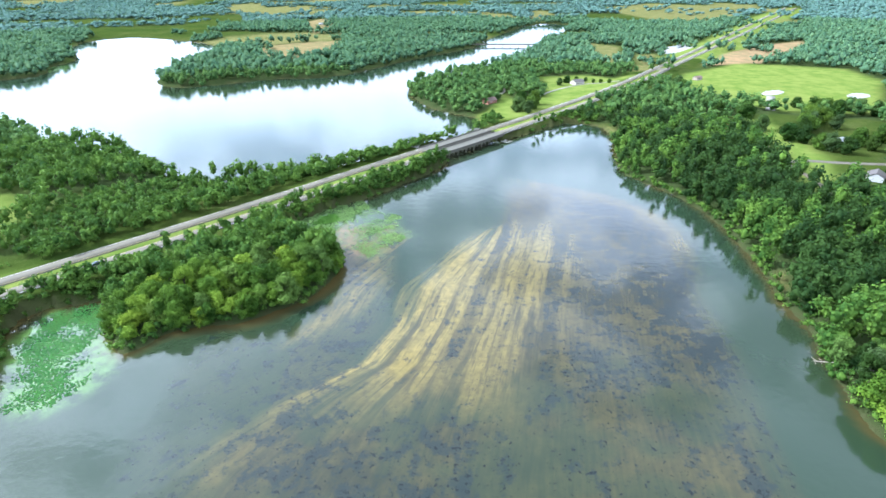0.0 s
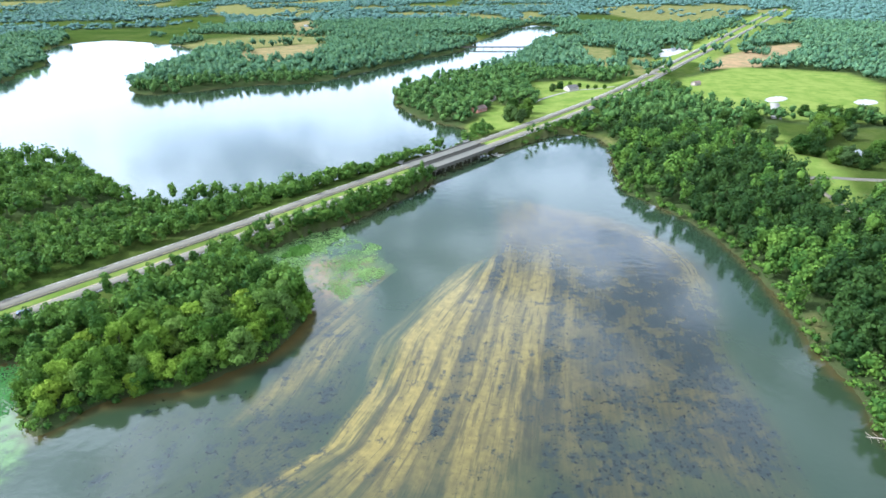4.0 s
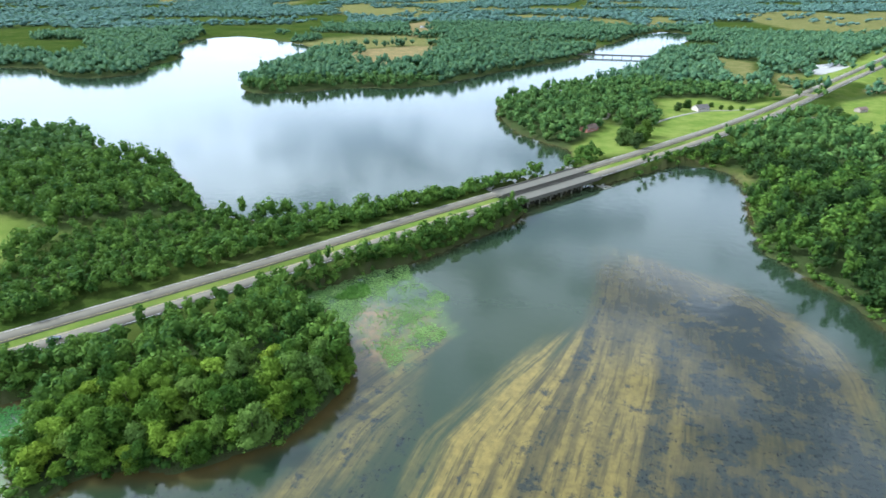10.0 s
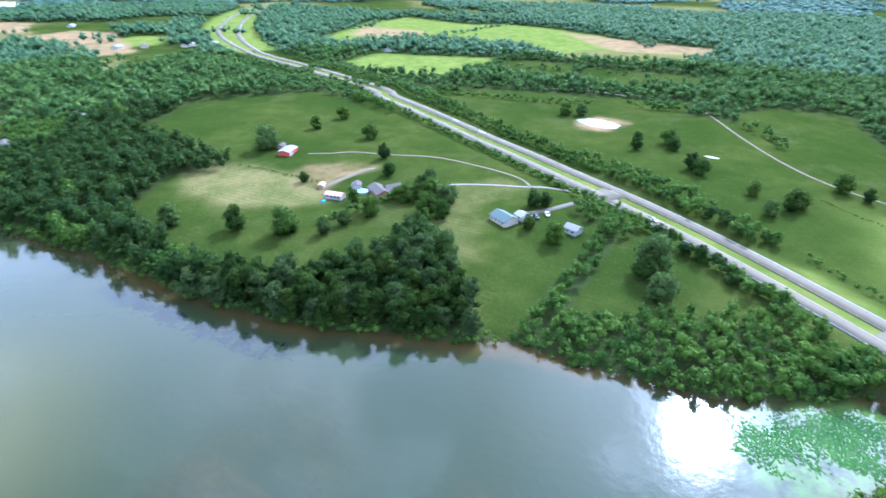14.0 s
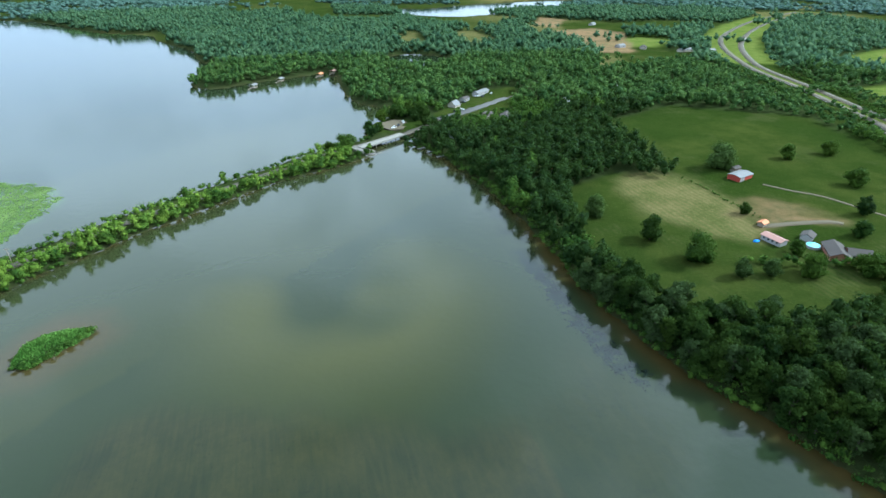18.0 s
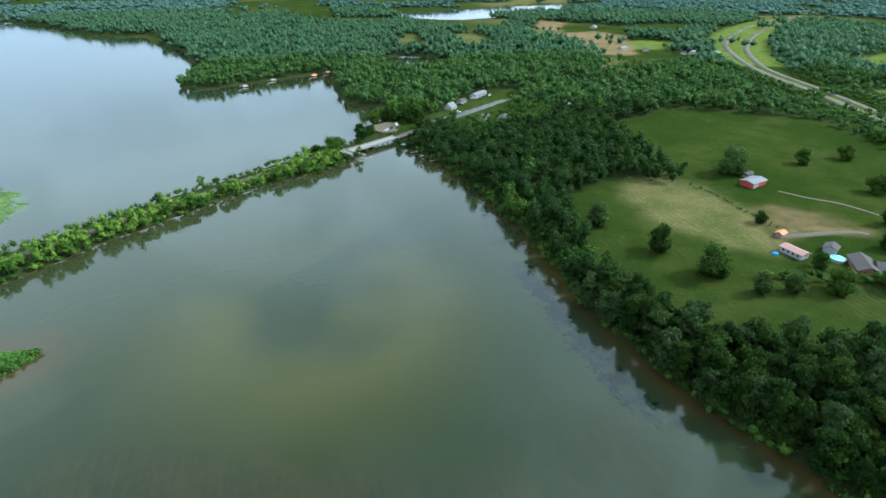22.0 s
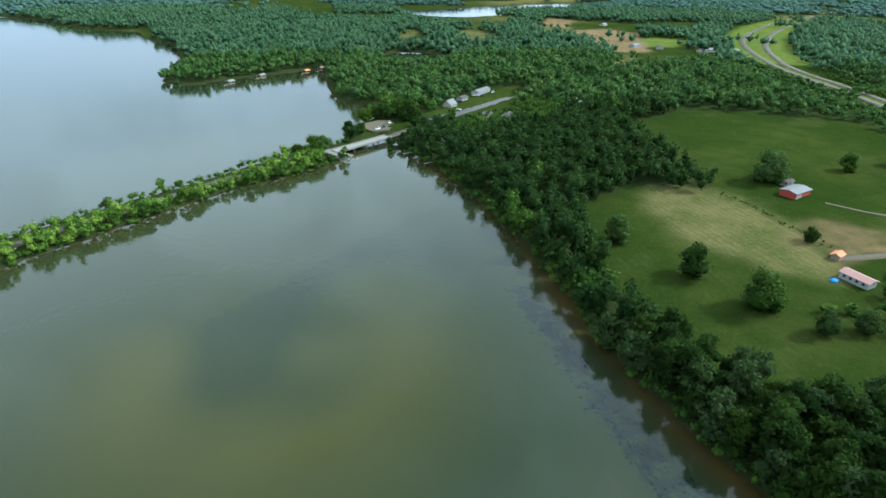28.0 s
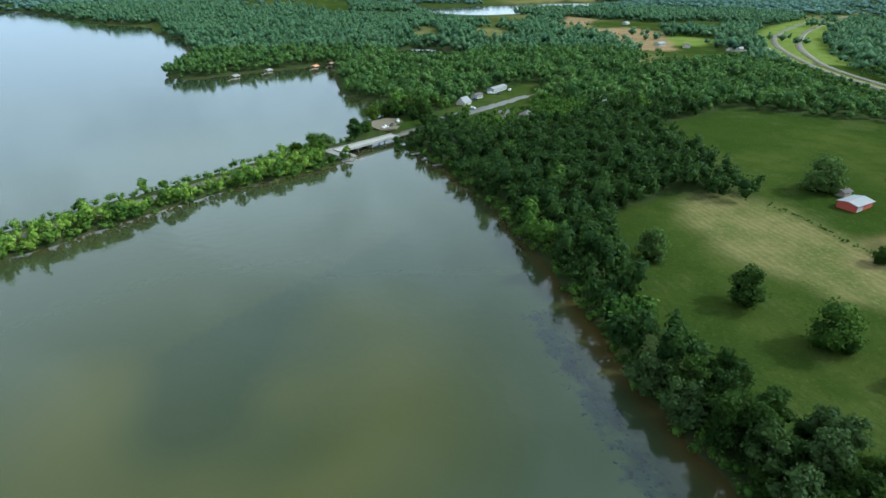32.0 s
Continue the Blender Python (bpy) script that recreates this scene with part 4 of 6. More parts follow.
NEAR_REACH, MID_REACH = 172.0, 760.0
SIZES = ((13, 10, LEAF_MID), (15, 10.5, LEAF_MID), (11, 9.5, LEAF_BRIGHT), (16, 9, LEAF_DARK), (9, 8, LEAF_BRIGHT), (14, 11.5, LEAF_MID), (18, 8.5, LEAF_DARK))
LOOKS = ("mid-green broad-leaved tree with a lumpy crown", "tall mid-green broad-leaved tree in a dense wood", "bright green young tree at the water's edge",
         "dark green tree with a narrow crown", "small bright green tree on the bank", "wide mid-green tree with a spreading crown", "tall dark green tree in the lakeside wood")
KINDS = [tagged(make_tree(300 + k, tall, wide, 23, 76, 0.44, leaf, 0.10), LOOKS[k], "tree", "lakeside trees") for k, (tall, wide, leaf) in enumerate(SIZES)]
KINDS += [tagged(make_tree(340 + k, 12, wide, 26, 84, 0.46, leaf, 0.12), "round dark green tree in the lakeside wood", "tree", group="lakeside trees") for k, (wide, leaf) in enumerate(((12.5, LEAF_SOLO), (14, LEAF_SOLO), (11, LEAF_DARK)))]


def plant(rng, x, y, z, kinds, size, group=""):
    k = int(rng.choice(kinds))
    one = copy_thing(KINDS[k], pose(x, y, z - 0.2, 0, 0, rng.uniform(0, 360)))
    one.scale = (size * rng.uniform(0.9, 1.12), size * rng.uniform(0.9, 1.12), size)
    if group:
        one["group"] = group
    return one


def low_growth(x, y):
    """Trees on the narrow road banks, in the young belt by the cove and in the hedges beside the highway and fields stay small."""
    a, _ = along(OLD_ROAD_LINE, x, y)
    b, run = along(HIGHWAY_LINE, x, y)
    low = np.where(a < 26, 0.6, np.where((b < 36) & (run > 1880) & (run < 2480), 0.62, 1.0))
    return np.where(young(x, y, b) & (low > 0.9), 0.55, low)


def young(x, y, b):
    """Whether low young growth stands here; b: metres from the highway."""
    hedges = (x < -420) & (x > -1150) & (y > -560) & (y < 260) & (field_depth(x, y) > -14)
    return (depth_in(BELT, x, y, 20.0) > 0) | (depth_in(SCRUB, x, y, 20.0) > 0) | (depth_in(SCRUB_NORTH, x, y, 20.0) > 0) | ((b < 70) & (x < -190) & (x > -520)) | hedges


rng = np.random.default_rng(7)
tx, ty, tz = wooded(*scatter(5.4, 20, NEAR_REACH, 3, 255, 262))
small = low_growth(tx, ty)
for x, y, z, low in zip(tx, ty, tz, small):
    if low == 0.55:
        continue
    # the farm shore takes only dark trees, its shade put into leaf colour
    kinds = (2, 4, 0) if low < 1 else ((3, 6, 3, 6, 0, 1, 5) if x > 90 else ((0, 1, 2, 5, 0, 4) if y > 120 else (3, 6, 3, 6, 9)))
    plant(rng, x, y, z, kinds, rng.uniform(0.62, 1.05) * low)

def woodland(name, x, y, z, tall, wide, lumps, blades, size, seed, label, leaf, category="woods"):
    """Woods too many to count, as one mesh: leafy sprays all over lumpy crowns, round small dark cores."""
    rng = np.random.default_rng(seed)
    n = len(x)
    verts, faces, quads = [], [], []
    foot = np.stack([x, y, z], 1)
    t, w = tall * rng.uniform(0.62, 1.18, n), wide * rng.uniform(0.65, 1.3, n)
    for k in range(lumps):
        a, r = rng.uniform(0, 2 * math.pi, n), w * rng.uniform(0.05, 0.30, n) * (lumps > 1)
        c = foot + np.stack([np.cos(a) * r, np.sin(a) * r, t * rng.uniform(0.22, 0.76, n)], 1)
        radius = np.stack([w * 0.33, w * 0.33, t * 0.27], 1) * rng.uniform(0.75, 1.2, (n, 1)) * (1.0 if lumps > 1 else 1.45)
        core_v, core_f = (ICO_V, ICO_F) if blades > 8 else (OCT_V, OCT_F)
        m = len(core_v)
        lump = core_v[None] * rng.uniform(0.7, 1.15, (n, m, 1)) * radius[:, None] * (0.66 if blades > 15 else (0.80 if blades > 8 else 1.0)) + c[:, None]
        verts.append(lump.reshape(-1, 3))
        faces.append((core_f[None] + (np.arange(n) * m)[:, None, None] + k * n * m).reshape(-1, 3))
        for b in range(blades):
            d = rng.normal(size=(n, 3))
            d[:, 2] = np.where(d[:, 2] < -0.4, -d[:, 2], d[:, 2])
            d /= np.linalg.norm(d, axis=1)[:, None]
            at = c + d * radius * rng.uniform(0.80, 1.15, (n, 1))
            nn = d + rng.normal(0, 0.45, (n, 3))
            u = np.cross(nn, rng.normal(size=(n, 3)))
            u /= np.linalg.norm(u, axis=1)[:, None] + 1e-9
            v = np.cross(nn, u)
            v /= np.linalg.norm(v, axis=1)[:, None] + 1e-9
            s = size * rng.uniform(0.6, 1.3, (n, 1))
            u, v = u * s, v * s * 0.7
            quads.append(np.stack([at - u - v * 0.4, at + u * 0.3 - v, at + u + v * 0.4, at + v], 1).reshape(-1, 3))
    verts, faces = np.concatenate(verts), np.concatenate(faces)
    if quads:
        q = np.concatenate(quads)
        i = np.arange(len(q)).reshape(-1, 4) + len(verts)
        faces = np.concatenate([faces, i[:, [0, 1, 2]], i[:, [0, 2, 3]]])
        verts = np.concatenate([verts, q])
    return tagged(mesh_object(name, verts, faces, leaf), label, category, kind="stuff")


def woods_ring(spacing, inner, outer, seed, tall, wide, lumps, blades, size, label, leaf, lo=212, hi=314, split=False):
    x, y, z = wooded(*scatter(spacing, inner, outer, seed, lo, hi))
    high = low_growth(x, y) * (0.80 + 0.45 * fbm(x, y, 60, 171, 2)) * np.where((x > 90) & (y > 100) & (y < 420), 1.2, 1.0)
    if outer <= 480:
        tall_ones = low_growth(x, y) != 0.55
        x, y, z, high = x[tall_ones], y[tall_ones], z[tall_ones], high[tall_ones]
    # shade round the farm is put into darker leaves; east wood partly dark
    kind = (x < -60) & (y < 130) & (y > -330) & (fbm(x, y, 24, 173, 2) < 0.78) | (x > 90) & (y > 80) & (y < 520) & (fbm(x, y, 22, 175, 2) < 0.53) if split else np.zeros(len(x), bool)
    for pick, paint, text in ((kind, LEAF_SHADED_DARK, "dark " + label), (~kind, leaf, label)):
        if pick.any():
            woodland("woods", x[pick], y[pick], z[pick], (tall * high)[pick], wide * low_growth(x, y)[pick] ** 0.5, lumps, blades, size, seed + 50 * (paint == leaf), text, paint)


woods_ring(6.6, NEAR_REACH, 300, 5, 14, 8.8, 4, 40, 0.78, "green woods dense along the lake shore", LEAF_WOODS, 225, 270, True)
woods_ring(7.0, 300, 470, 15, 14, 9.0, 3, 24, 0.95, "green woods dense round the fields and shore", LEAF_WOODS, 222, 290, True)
# the outer rings carry distance haze in their leaf colour
woods_ring(8.2, 470, MID_REACH, 9, 14.5, 10, 2, 12, 1.35, "green woods dense on the far lake shores", LEAF_MIDFAR_HAZE)
woods_ring(9.0, MID_REACH, 1700, 6, 15, 11.5, 1, 8, 1.9, "distant green woodland between fields", LEAF_FAR_HAZE)
woods_ring(21, 1700, 3900, 8, 14, 27, 1, 3, 4.6, "far woodland reaching the horizon", LEAF_HORIZON_HAZE)

# young growth in the belt by the cove and in the hedges
yx, yy, yz = wooded(*scatter(4.4, 20, 480, 19, 225, 290))
few = low_growth(yx, yy) == 0.55
yx, yy, yz = yx[few], yy[few], yz[few]
woodland("woods", yx, yy, yz, 8.2 * (0.6 + 0.7 * fbm(yx, yy, 30, 149, 2)), 5.4, 3, 26, 0.52, 20, "low dark green young trees in belts and hedges", LEAF_WOODS)

# thick growth on the two road banks
vx, vy = scatter(4.3, 60, 480, 17, 240, 290)
near_old, (near_high, vrun) = along(OLD_ROAD_LINE, vx, vy)[0], along(HIGHWAY_LINE, vx, vy)
vd = water_depth_in(vx, vy)
ok = (vd < 0.9) & (((near_old < 26) & (near_old > 3.8) & (vx > -40)) | ((near_high < 44) & (near_high > 14) & (vd > -16) & (vrun > 1880) & (vrun < 2420)))
ok &= (fbm(vx, vy, 18, 141, 2) > np.where(near_old < 26, 0.29, 0.24)) & ~((near_old < 26) & (vy < np.interp(vx, [p[0] for p in OLD_ROAD[::-1]], [p[1] for p in OLD_ROAD[::-1]])) & (fbm(vx, vy, 22, 145, 2) > 0.36))
vx, vy, vd = vx[ok], vy[ok], vd[ok]
lake_road = near_old[ok] < 26
for pick, leaf, text in ((lake_road, LEAF_BANK, "bright green young trees lining the causeway road"), (~lake_road, LEAF_WOODS, "green young trees lining the highway bank")):
    px, py = vx[pick], vy[pick]
    woodland("woods", px, py, np.maximum(ground_height(px, py, vd[pick]), -0.1), 10.0 * (0.5 + 0.7 * fbm(px, py, 26, 147, 2)), 6.4, 2, 34, 0.5, 18, text, leaf)

# bushes that hang over the water's edge
bx, by = scatter(3.4, 20, 420, 12, 240, 275)
bd = water_depth_in(bx, by)
ok = (bd < 1.6) & (bd > -4.5)
bx, by, bd = bx[ok], by[ok], bd[ok]
ok = (field_depth(bx, by) < 0.5) & (depth_in(ISLET, bx, by, 20.0) < -8) & (fbm(bx, by, 25, 131, 2) > 0.22)
bx, by, bd = bx[ok], by[ok], bd[ok]
bushes = woodland("bushes", bx, by, ground_height(bx, by, bd) - 0.3, 3.0 + 2.6 * fbm(bx, by, 16, 133, 2), 4.0, 1, 26, 0.42, 14, "low green bushes hanging over the water's edge", LEAF_WOODS, "bushes")

# ---- trees that stand alone in the fields ----
FARM_TREES = [(-151, -129, 0.8), (-161, -95, 0.95), (-169, -70, 0.95), (-176, -52, 0.65), (-189, -49, 0.55), (-204, -43, 0.75), (-130, -64, 0.9),
              (-262, -164, 1.15), (-270, -170, 0.7), (-317, -165, 0.7), (-315, -114, 0.75), (-281, -82, 0.75), (-257, -64, 0.6), (-225, -103, 0.5), (-258, -36, 0.6)]
YARD_TREES = [(-172, 6, 1.15), (-178, 12, 1.1), (-227, 36, 0.6), (-219, 51, 0.75), (-211, 98, 1.2), (-205, 94, 0.9), (-191, 103, 0.85), (-253, 30, 0.75), (-257, 36, 0.6),
              (-352, -164, 0.7), (-232, -30, 0.75), (-239, -25, 0.8), (-236, -14, 0.8), (-221, -19, 0.8), (-218, -9, 0.7), (-200, -13, 0.7), (-244, -34, 0.7), (-228, -36, 0.7), (-214, -60, 0.5)]
NORTH_TREES = [(-354, 185, 0.8), (-344, 196, 0.6), (-356, 217, 0.8), (-331, 206, 0.55), (-312, 156, 0.9), (-318, 161, 0.7), (-380, 65, 0.65), (-404, 85, 0.8), (-355, 103, 0.8), (-348, 108, 0.75),
               (-451, -4, 0.8), (-456, 8, 0.7), (-307, 261, 0.6), (-303, 268, 0.6), (-392, 89, 0.6), (-396, 63, 0.6), (-300, 146, 0.6), (-326, 138, 0.6), (-290, 285, 0.6), (-312, 288, 0.8), (-302, 310, 0.8), (-318, 302, 0.8)]
EAST_TREES = [(268, 474, 1.0), (244, 476, 1.1), (257, 429, 0.9), (270, 630, 0.9), (221, 609, 0.8), (227, 615, 0.7), (269, 612, 0.8), (331, 506, 0.7), (339, 493, 0.9), (345, 486, 0.9), (369, 491, 0.9),
              (262, 400, 0.9), (268, 392, 1.0), (271, 376, 0.8), (274, 369, 1.0), (281, 362, 0.9), (303, 382, 0.9), (303, 368, 0.8), (325, 389, 0.9), (345, 470, 1.0)]
EAST_FAR_TREES = [(371, 480, 0.9), (378, 468, 1.0), (309, 451, 1.1), (316, 446, 1.0), (282, 415, 1.1), (288, 421, 1.0), (295, 428, 1.1), (300, 436, 1.0), (318, 430, 0.9), (82, 513, 0.9), (74, 525, 1.0), (94, 548, 1.0),
                  (81, 552, 1.0), (88, 530, 0.9), (140, 655, 0.6), (152, 671, 0.6), (177, 680, 0.35), (184, 670, 0.35), (192, 668, 0.35), (168, 690, 0.35), (200, 660, 0.35)]
MARINA_TREES = [(-64, -340, 0.6), (-72, -333, 0.5), (-80, -365, 0.7), (-90, -368, 0.75), (-98, -369, 0.8), (-107, -372, 0.95), (-114, -362, 0.95), (-116, -353, 0.9), (-106, -349, 0.7), (-112, -338, 0.6), (-37, -288, 0.85), (-42, -301, 0.6), (-26, -290, 0.5)]
for trees, group in ((MARINA_TREES, "trees by the causeway bridge"), (FARM_TREES, "trees in the farm field"), (YARD_TREES, "trees round the farmyards"), (NORTH_TREES, "trees in the north field"), (EAST_TREES, "trees in the east fields"), (EAST_FAR_TREES, "trees in the east fields")):
    spot = np.array(trees)
    for (x, y, size), z in zip(trees, ground_height(spot[:, 0].copy(), spot[:, 1].copy())):
        one = plant(rng, x, y, z, (7, 8, 9), size * 1.12, group)
        one["label"] = "round green tree at the water by the causeway bridge" if trees is MARINA_TREES else "round green shade tree standing alone on grass"
for k in KINDS:
    for piece in list(k.children_recursive):
        bpy.data.objects.remove(piece)
    bpy.data.objects.remove(k)


def at_run(run):
    k = np.array([np.interp(run, hrun, hx), np.interp(run, hrun, hy)])
    k2 = np.array([np.interp(run + 2, hrun, hx), np.interp(run + 2, hrun, hy)])
    w = (k2 - k) / np.linalg.norm(k2 - k)
    return k, w, np.array([w[1], -w[0]])


def nearest_run(x, y):
    return float(along(HIGHWAY_LINE, np.array([float(x)]), np.array([float(y)]))[1][0])


# hedgerows: lines of low bushes
def hedge(points, size, gap, seed, label):
    line = spline(points, gap)
    r = np.random.default_rng(seed)
    line = line + r.normal(0, 0.6, line.shape)
    x, y = line.T.copy()
    woodland("hedge", x, y, ground_height(x, y) - 0.2, np.full(len(x), size * 1.2), size, 2, 10, size * 0.12, seed, label, LEAF_WOODS, "hedge")


hedge([(-256, 160), (-248, 168), (-224, 190), (-205, 210), (-198, 217)], 3.0, 3.2, 21, "row of small dark bushes along a fence")
hedge([(-340, 168), (-318, 190), (-292, 222), (-268, 250), (-250, 262)], 1.2, 2.0, 22, "thin dark hedge line across a green field")
hedge([(-228, -157), (-230, -136), (-228, -115), (-227, -97)], 1.5, 1.6, 23, "thin dark hedge along a fence between fields")
hedge([(-222, -46), (-236, -38), (-249, -31), (-240, -22), (-228, -22), (-214, -16), (-203, -8)], 5.5, 2.6, 24, "dark shrubs grown together beside the farmyard")
hedge([(-186, -62), (-192, -59), (-199, -55), (-206, -51)], 4.5, 2.4, 25, "low dark shrubs at the edge of a hay field")
hedge([(-494, -256), (-487, -195), (-470, -160), (-477, -124), (-482, -85), (-488, -36), (-505, 8)], 5.0, 3.0, 26, "dark hedge between two green fields")
hedge([(-547, -164), (-560, -115), (-579, -44)], 6.5, 3.4, 27, "tall dark hedge between two green fields")
hedge([(-509, 38), (-513, 72), (-518, 98)], 6.0, 3.2, 28, "tall dark hedge in a green field")
hedge([(-572, -9), (-586, 26), (-606, 95)], 6.0, 3.4, 29, "tall dark hedge beside a winding track")
hedge([(-733, -133), (-746, -82), (-748, -8), (-738, 49)], 6.5, 4.0, 30, "dark hedge between pale fields")


def hedge_along(start, end, side, size, seed, label):
    """A hedge beside the highway, from the place on it nearest to start to the one nearest to end."""
    first, last = sorted((nearest_run(*start), nearest_run(*end)))
    runs = np.arange(first, last, 12.0)
    points = []
    for run in runs:
        k, _, sd = at_run(run)
        points.append(k + sd * side * (float(np.interp(run, hrun, wide)) + 11.5))
    hedge(points, size, 2.8, seed, label)


hedge_along((-283, 62), (-464, -257), -1, 5.2, 31, "dark hedge along the highway fence")
hedge_along((-202, 166), (-268, 86), -1, 6.0, 32, "dark hedge along the highway fence")
hedge_along((-320, 24), (-560, -420), 1, 4.6, 33, "dark hedge along the highway fence")


# ---- small builders ----
def part(name, bm, mat, parent, label=""):
    me = bpy.data.meshes.new(name)
    bm.to_mesh(me)
    bm.free()
    me.materials.append(mat)
    ob = new(name, me)
    ob.parent = parent
    if label:
        ob["label"] = label
    return ob


def box(x0, y0, z0, x1, y1, z1, bevel=0.0):
    bm = bmesh.new()
    bmesh.ops.create_cube(bm, size=1.0, matrix=Matrix.LocRotScale(((x0 + x1) / 2, (y0 + y1) / 2, (z0 + z1) / 2), None, (x1 - x0, y1 - y0, z1 - z0)))
    if bevel:
        bmesh.ops.bevel(bm, geom=list(bm.edges), offset=bevel, segments=2, affect="EDGES")
    return bm


def tube(a, b, r0, r1=None, sides=10):
    a, b = Vector(a), Vector(b)
    bm = bmesh.new()
    turn = (b - a).to_track_quat("Z", "Y").to_matrix().to_4x4()
    bmesh.ops.create_cone(bm, cap_ends=True, segments=sides, radius1=r0, radius2=r0 if r1 is None else r1, depth=(b - a).length, matrix=Matrix.Translation((a + b) / 2) @ turn)
    return bm


def prism(outline, y0, y1):
    """A solid with the outline (x, z) from y0 to y1."""
    bm = bmesh.new()
    a = [bm.verts.new((x, y0, z)) for x, z in outline]
    b = [bm.verts.new((x, y1, z)) for x, z in outline]
    bm.faces.new(a)
    bm.faces.new(b[::-1])
    for k in range(len(a)):
        bm.faces.new((a[k], b[k], b[(k + 1) % len(a)], a[(k + 1) % len(a)])[::-1])
    bmesh.ops.recalc_face_normals(bm, faces=list(bm.faces))
    return bm


def land(x, y):
    return float(ground_height(np.array([float(x)]), np.array([float(y)]))[0])


WHITE = plain("white_paint", (0.36, 0.35, 0.33), 0.6, 0.06)
CREAM = plain("cream_siding", (0.44, 0.39, 0.31), 0.7, 0.1)
BRICK = plain("red_brick", (0.33, 0.15, 0.10), 0.85, 0.2, 2.0)
RED = plain("red_sheet_metal", (0.36, 0.06, 0.04), 0.5, 0.12)
GREY_ROOF = plain("grey_shingles", (0.092, 0.080, 0.072), 0.9, 0.2, 1.5)
BROWN_ROOF = plain("brown_shingles", (0.13, 0.090, 0.070), 0.9, 0.2, 1.5)
GREEN_ROOF = plain("blue_green_metal_roof", (0.075, 0.100, 0.094), 0.7, 0.12)
METAL_ROOF = plain("pale_metal_roof", (0.19, 0.187, 0.18), 0.6, 0.1)
RED_ROOF = plain("faded_red_roof", (0.38, 0.22, 0.18), 0.6, 0.15)
ORANGE = plain("rusty_orange_roof", (0.55, 0.22, 0.10), 0.6, 0.2)
DOOR = plain("painted_door", (0.20, 0.13, 0.09), 0.6, 0.1)
WOOD = plain("weathered_wood", (0.28, 0.23, 0.18), 0.85, 0.2, 1.2)
GRAVEL = plain("pale_gravel", (0.17, 0.155, 0.125), 0.95, 0.12, 0.4)
TRACK = plain("dusty_track", (0.120, 0.100, 0.064), 0.95, 0.15, 0.4)
PALE_DECK = plain("pale_concrete", (0.24, 0.225, 0.195), 0.8, 0.12, 0.3)
LOT_GREY = plain("grey_lot", (0.125, 0.118, 0.112), 0.9, 0.15, 0.3)
STONE = plain("grey_riprap", (0.20, 0.185, 0.16), 0.9, 0.2, 0.8)
TYRE = plain("tyre_rubber", (0.03, 0.03, 0.03), 0.8, 0.1)
DARK_PAINT = plain("dark_car_paint", (0.03, 0.035, 0.045), 0.25, 0.05)
WHITE_PAINT = plain("white_car_paint", (0.75, 0.75, 0.75), 0.3, 0.03)
STEEL = plain("galvanised_steel", (0.5, 0.5, 0.5), 0.4, 0.1, metal=0.8)
BLUE = plain("blue_tarpaulin", (0.05, 0.22, 0.60), 0.6, 0.1)
PAINT_LINE = plain("road_paint", (0.42, 0.41, 0.38), 0.7, 0.05)
YELLOW_LINE = plain("yellow_road_paint", (0.36, 0.28, 0.10), 0.7, 0.05)
PANE = colour_in(material("window_glass", 0.05), (0.03, 0.04, 0.05))
POOL = colour_in(material("pool_water", 0.05, ior=1.33), (0.20, 0.62, 0.72))
POND = colour_in(material("pond_water", 0.05, ior=1.33), (0.24, 0.24, 0.20))


def house(x, y, turn, wide, deep, tall, rise, wall, roof, label, name="house", windows=3, door=True, overhang=0.5, category="house"):
    """A gabled building: ridge along its local x; wall, roof, door, windows with frames and panes."""
    top = new(name)
    top.matrix_world = pose(x, y, land(x, y) - 0.1, 0, 0, turn)
    w, d = wide / 2, deep / 2
    bm = prism([(-d, -0.4), (d, -0.4), (d, tall), (0, tall + rise), (-d, tall)], -w, w)
    bmesh.ops.rotate(bm, verts=list(bm.verts), cent=(0, 0, 0), matrix=Matrix.Rotation(radians(90), 3, "Z"))
    part("wall", bm, wall, top)
    o, t = overhang, 0.22
    slope = rise / d
    for side, nm in ((1, "roof"), (-1, "roof")):
        bm = prism([(0, tall + rise + 0.02), (side * (d + o), tall - o * slope + 0.02), (side * (d + o), tall - o * slope + t), (0, tall + rise + t + 0.04)], -w - o, w + o)
        bmesh.ops.rotate(bm, verts=list(bm.verts), cent=(0, 0, 0), matrix=Matrix.Rotation(radians(90), 3, "Z"))
        part(nm, bm, roof, top)
    for side in (1, -1):
        for k in range(windows):
            cx = -w + wide * (k + 0.75) / (windows + 0.5)
            if door and side == 1 and k == windows // 2:
                dr = part("door", box(cx - 0.5, side * d, 0.1, cx + 0.5, side * (d + 0.06), 2.15), DOOR, top)
                part("handle", box(cx + 0.34, side * (d + 0.06), 1.0, cx + 0.42, side * (d + 0.12), 1.08), STEEL, dr)
                continue
            y0, y1 = sorted((side * d, side * (d + 0.05)))
            win = part("window", box(cx - 0.62, y0, 0.95, cx + 0.62, y1, 2.15), WHITE, top)
            y0, y1 = sorted((side * (d + 0.03), side * (d + 0.07)))
            part("pane", box(cx - 0.5, y0, 1.07, cx + 0.5, y1, 2.03), PANE, win)
    tagged(top, label, category)
    return top


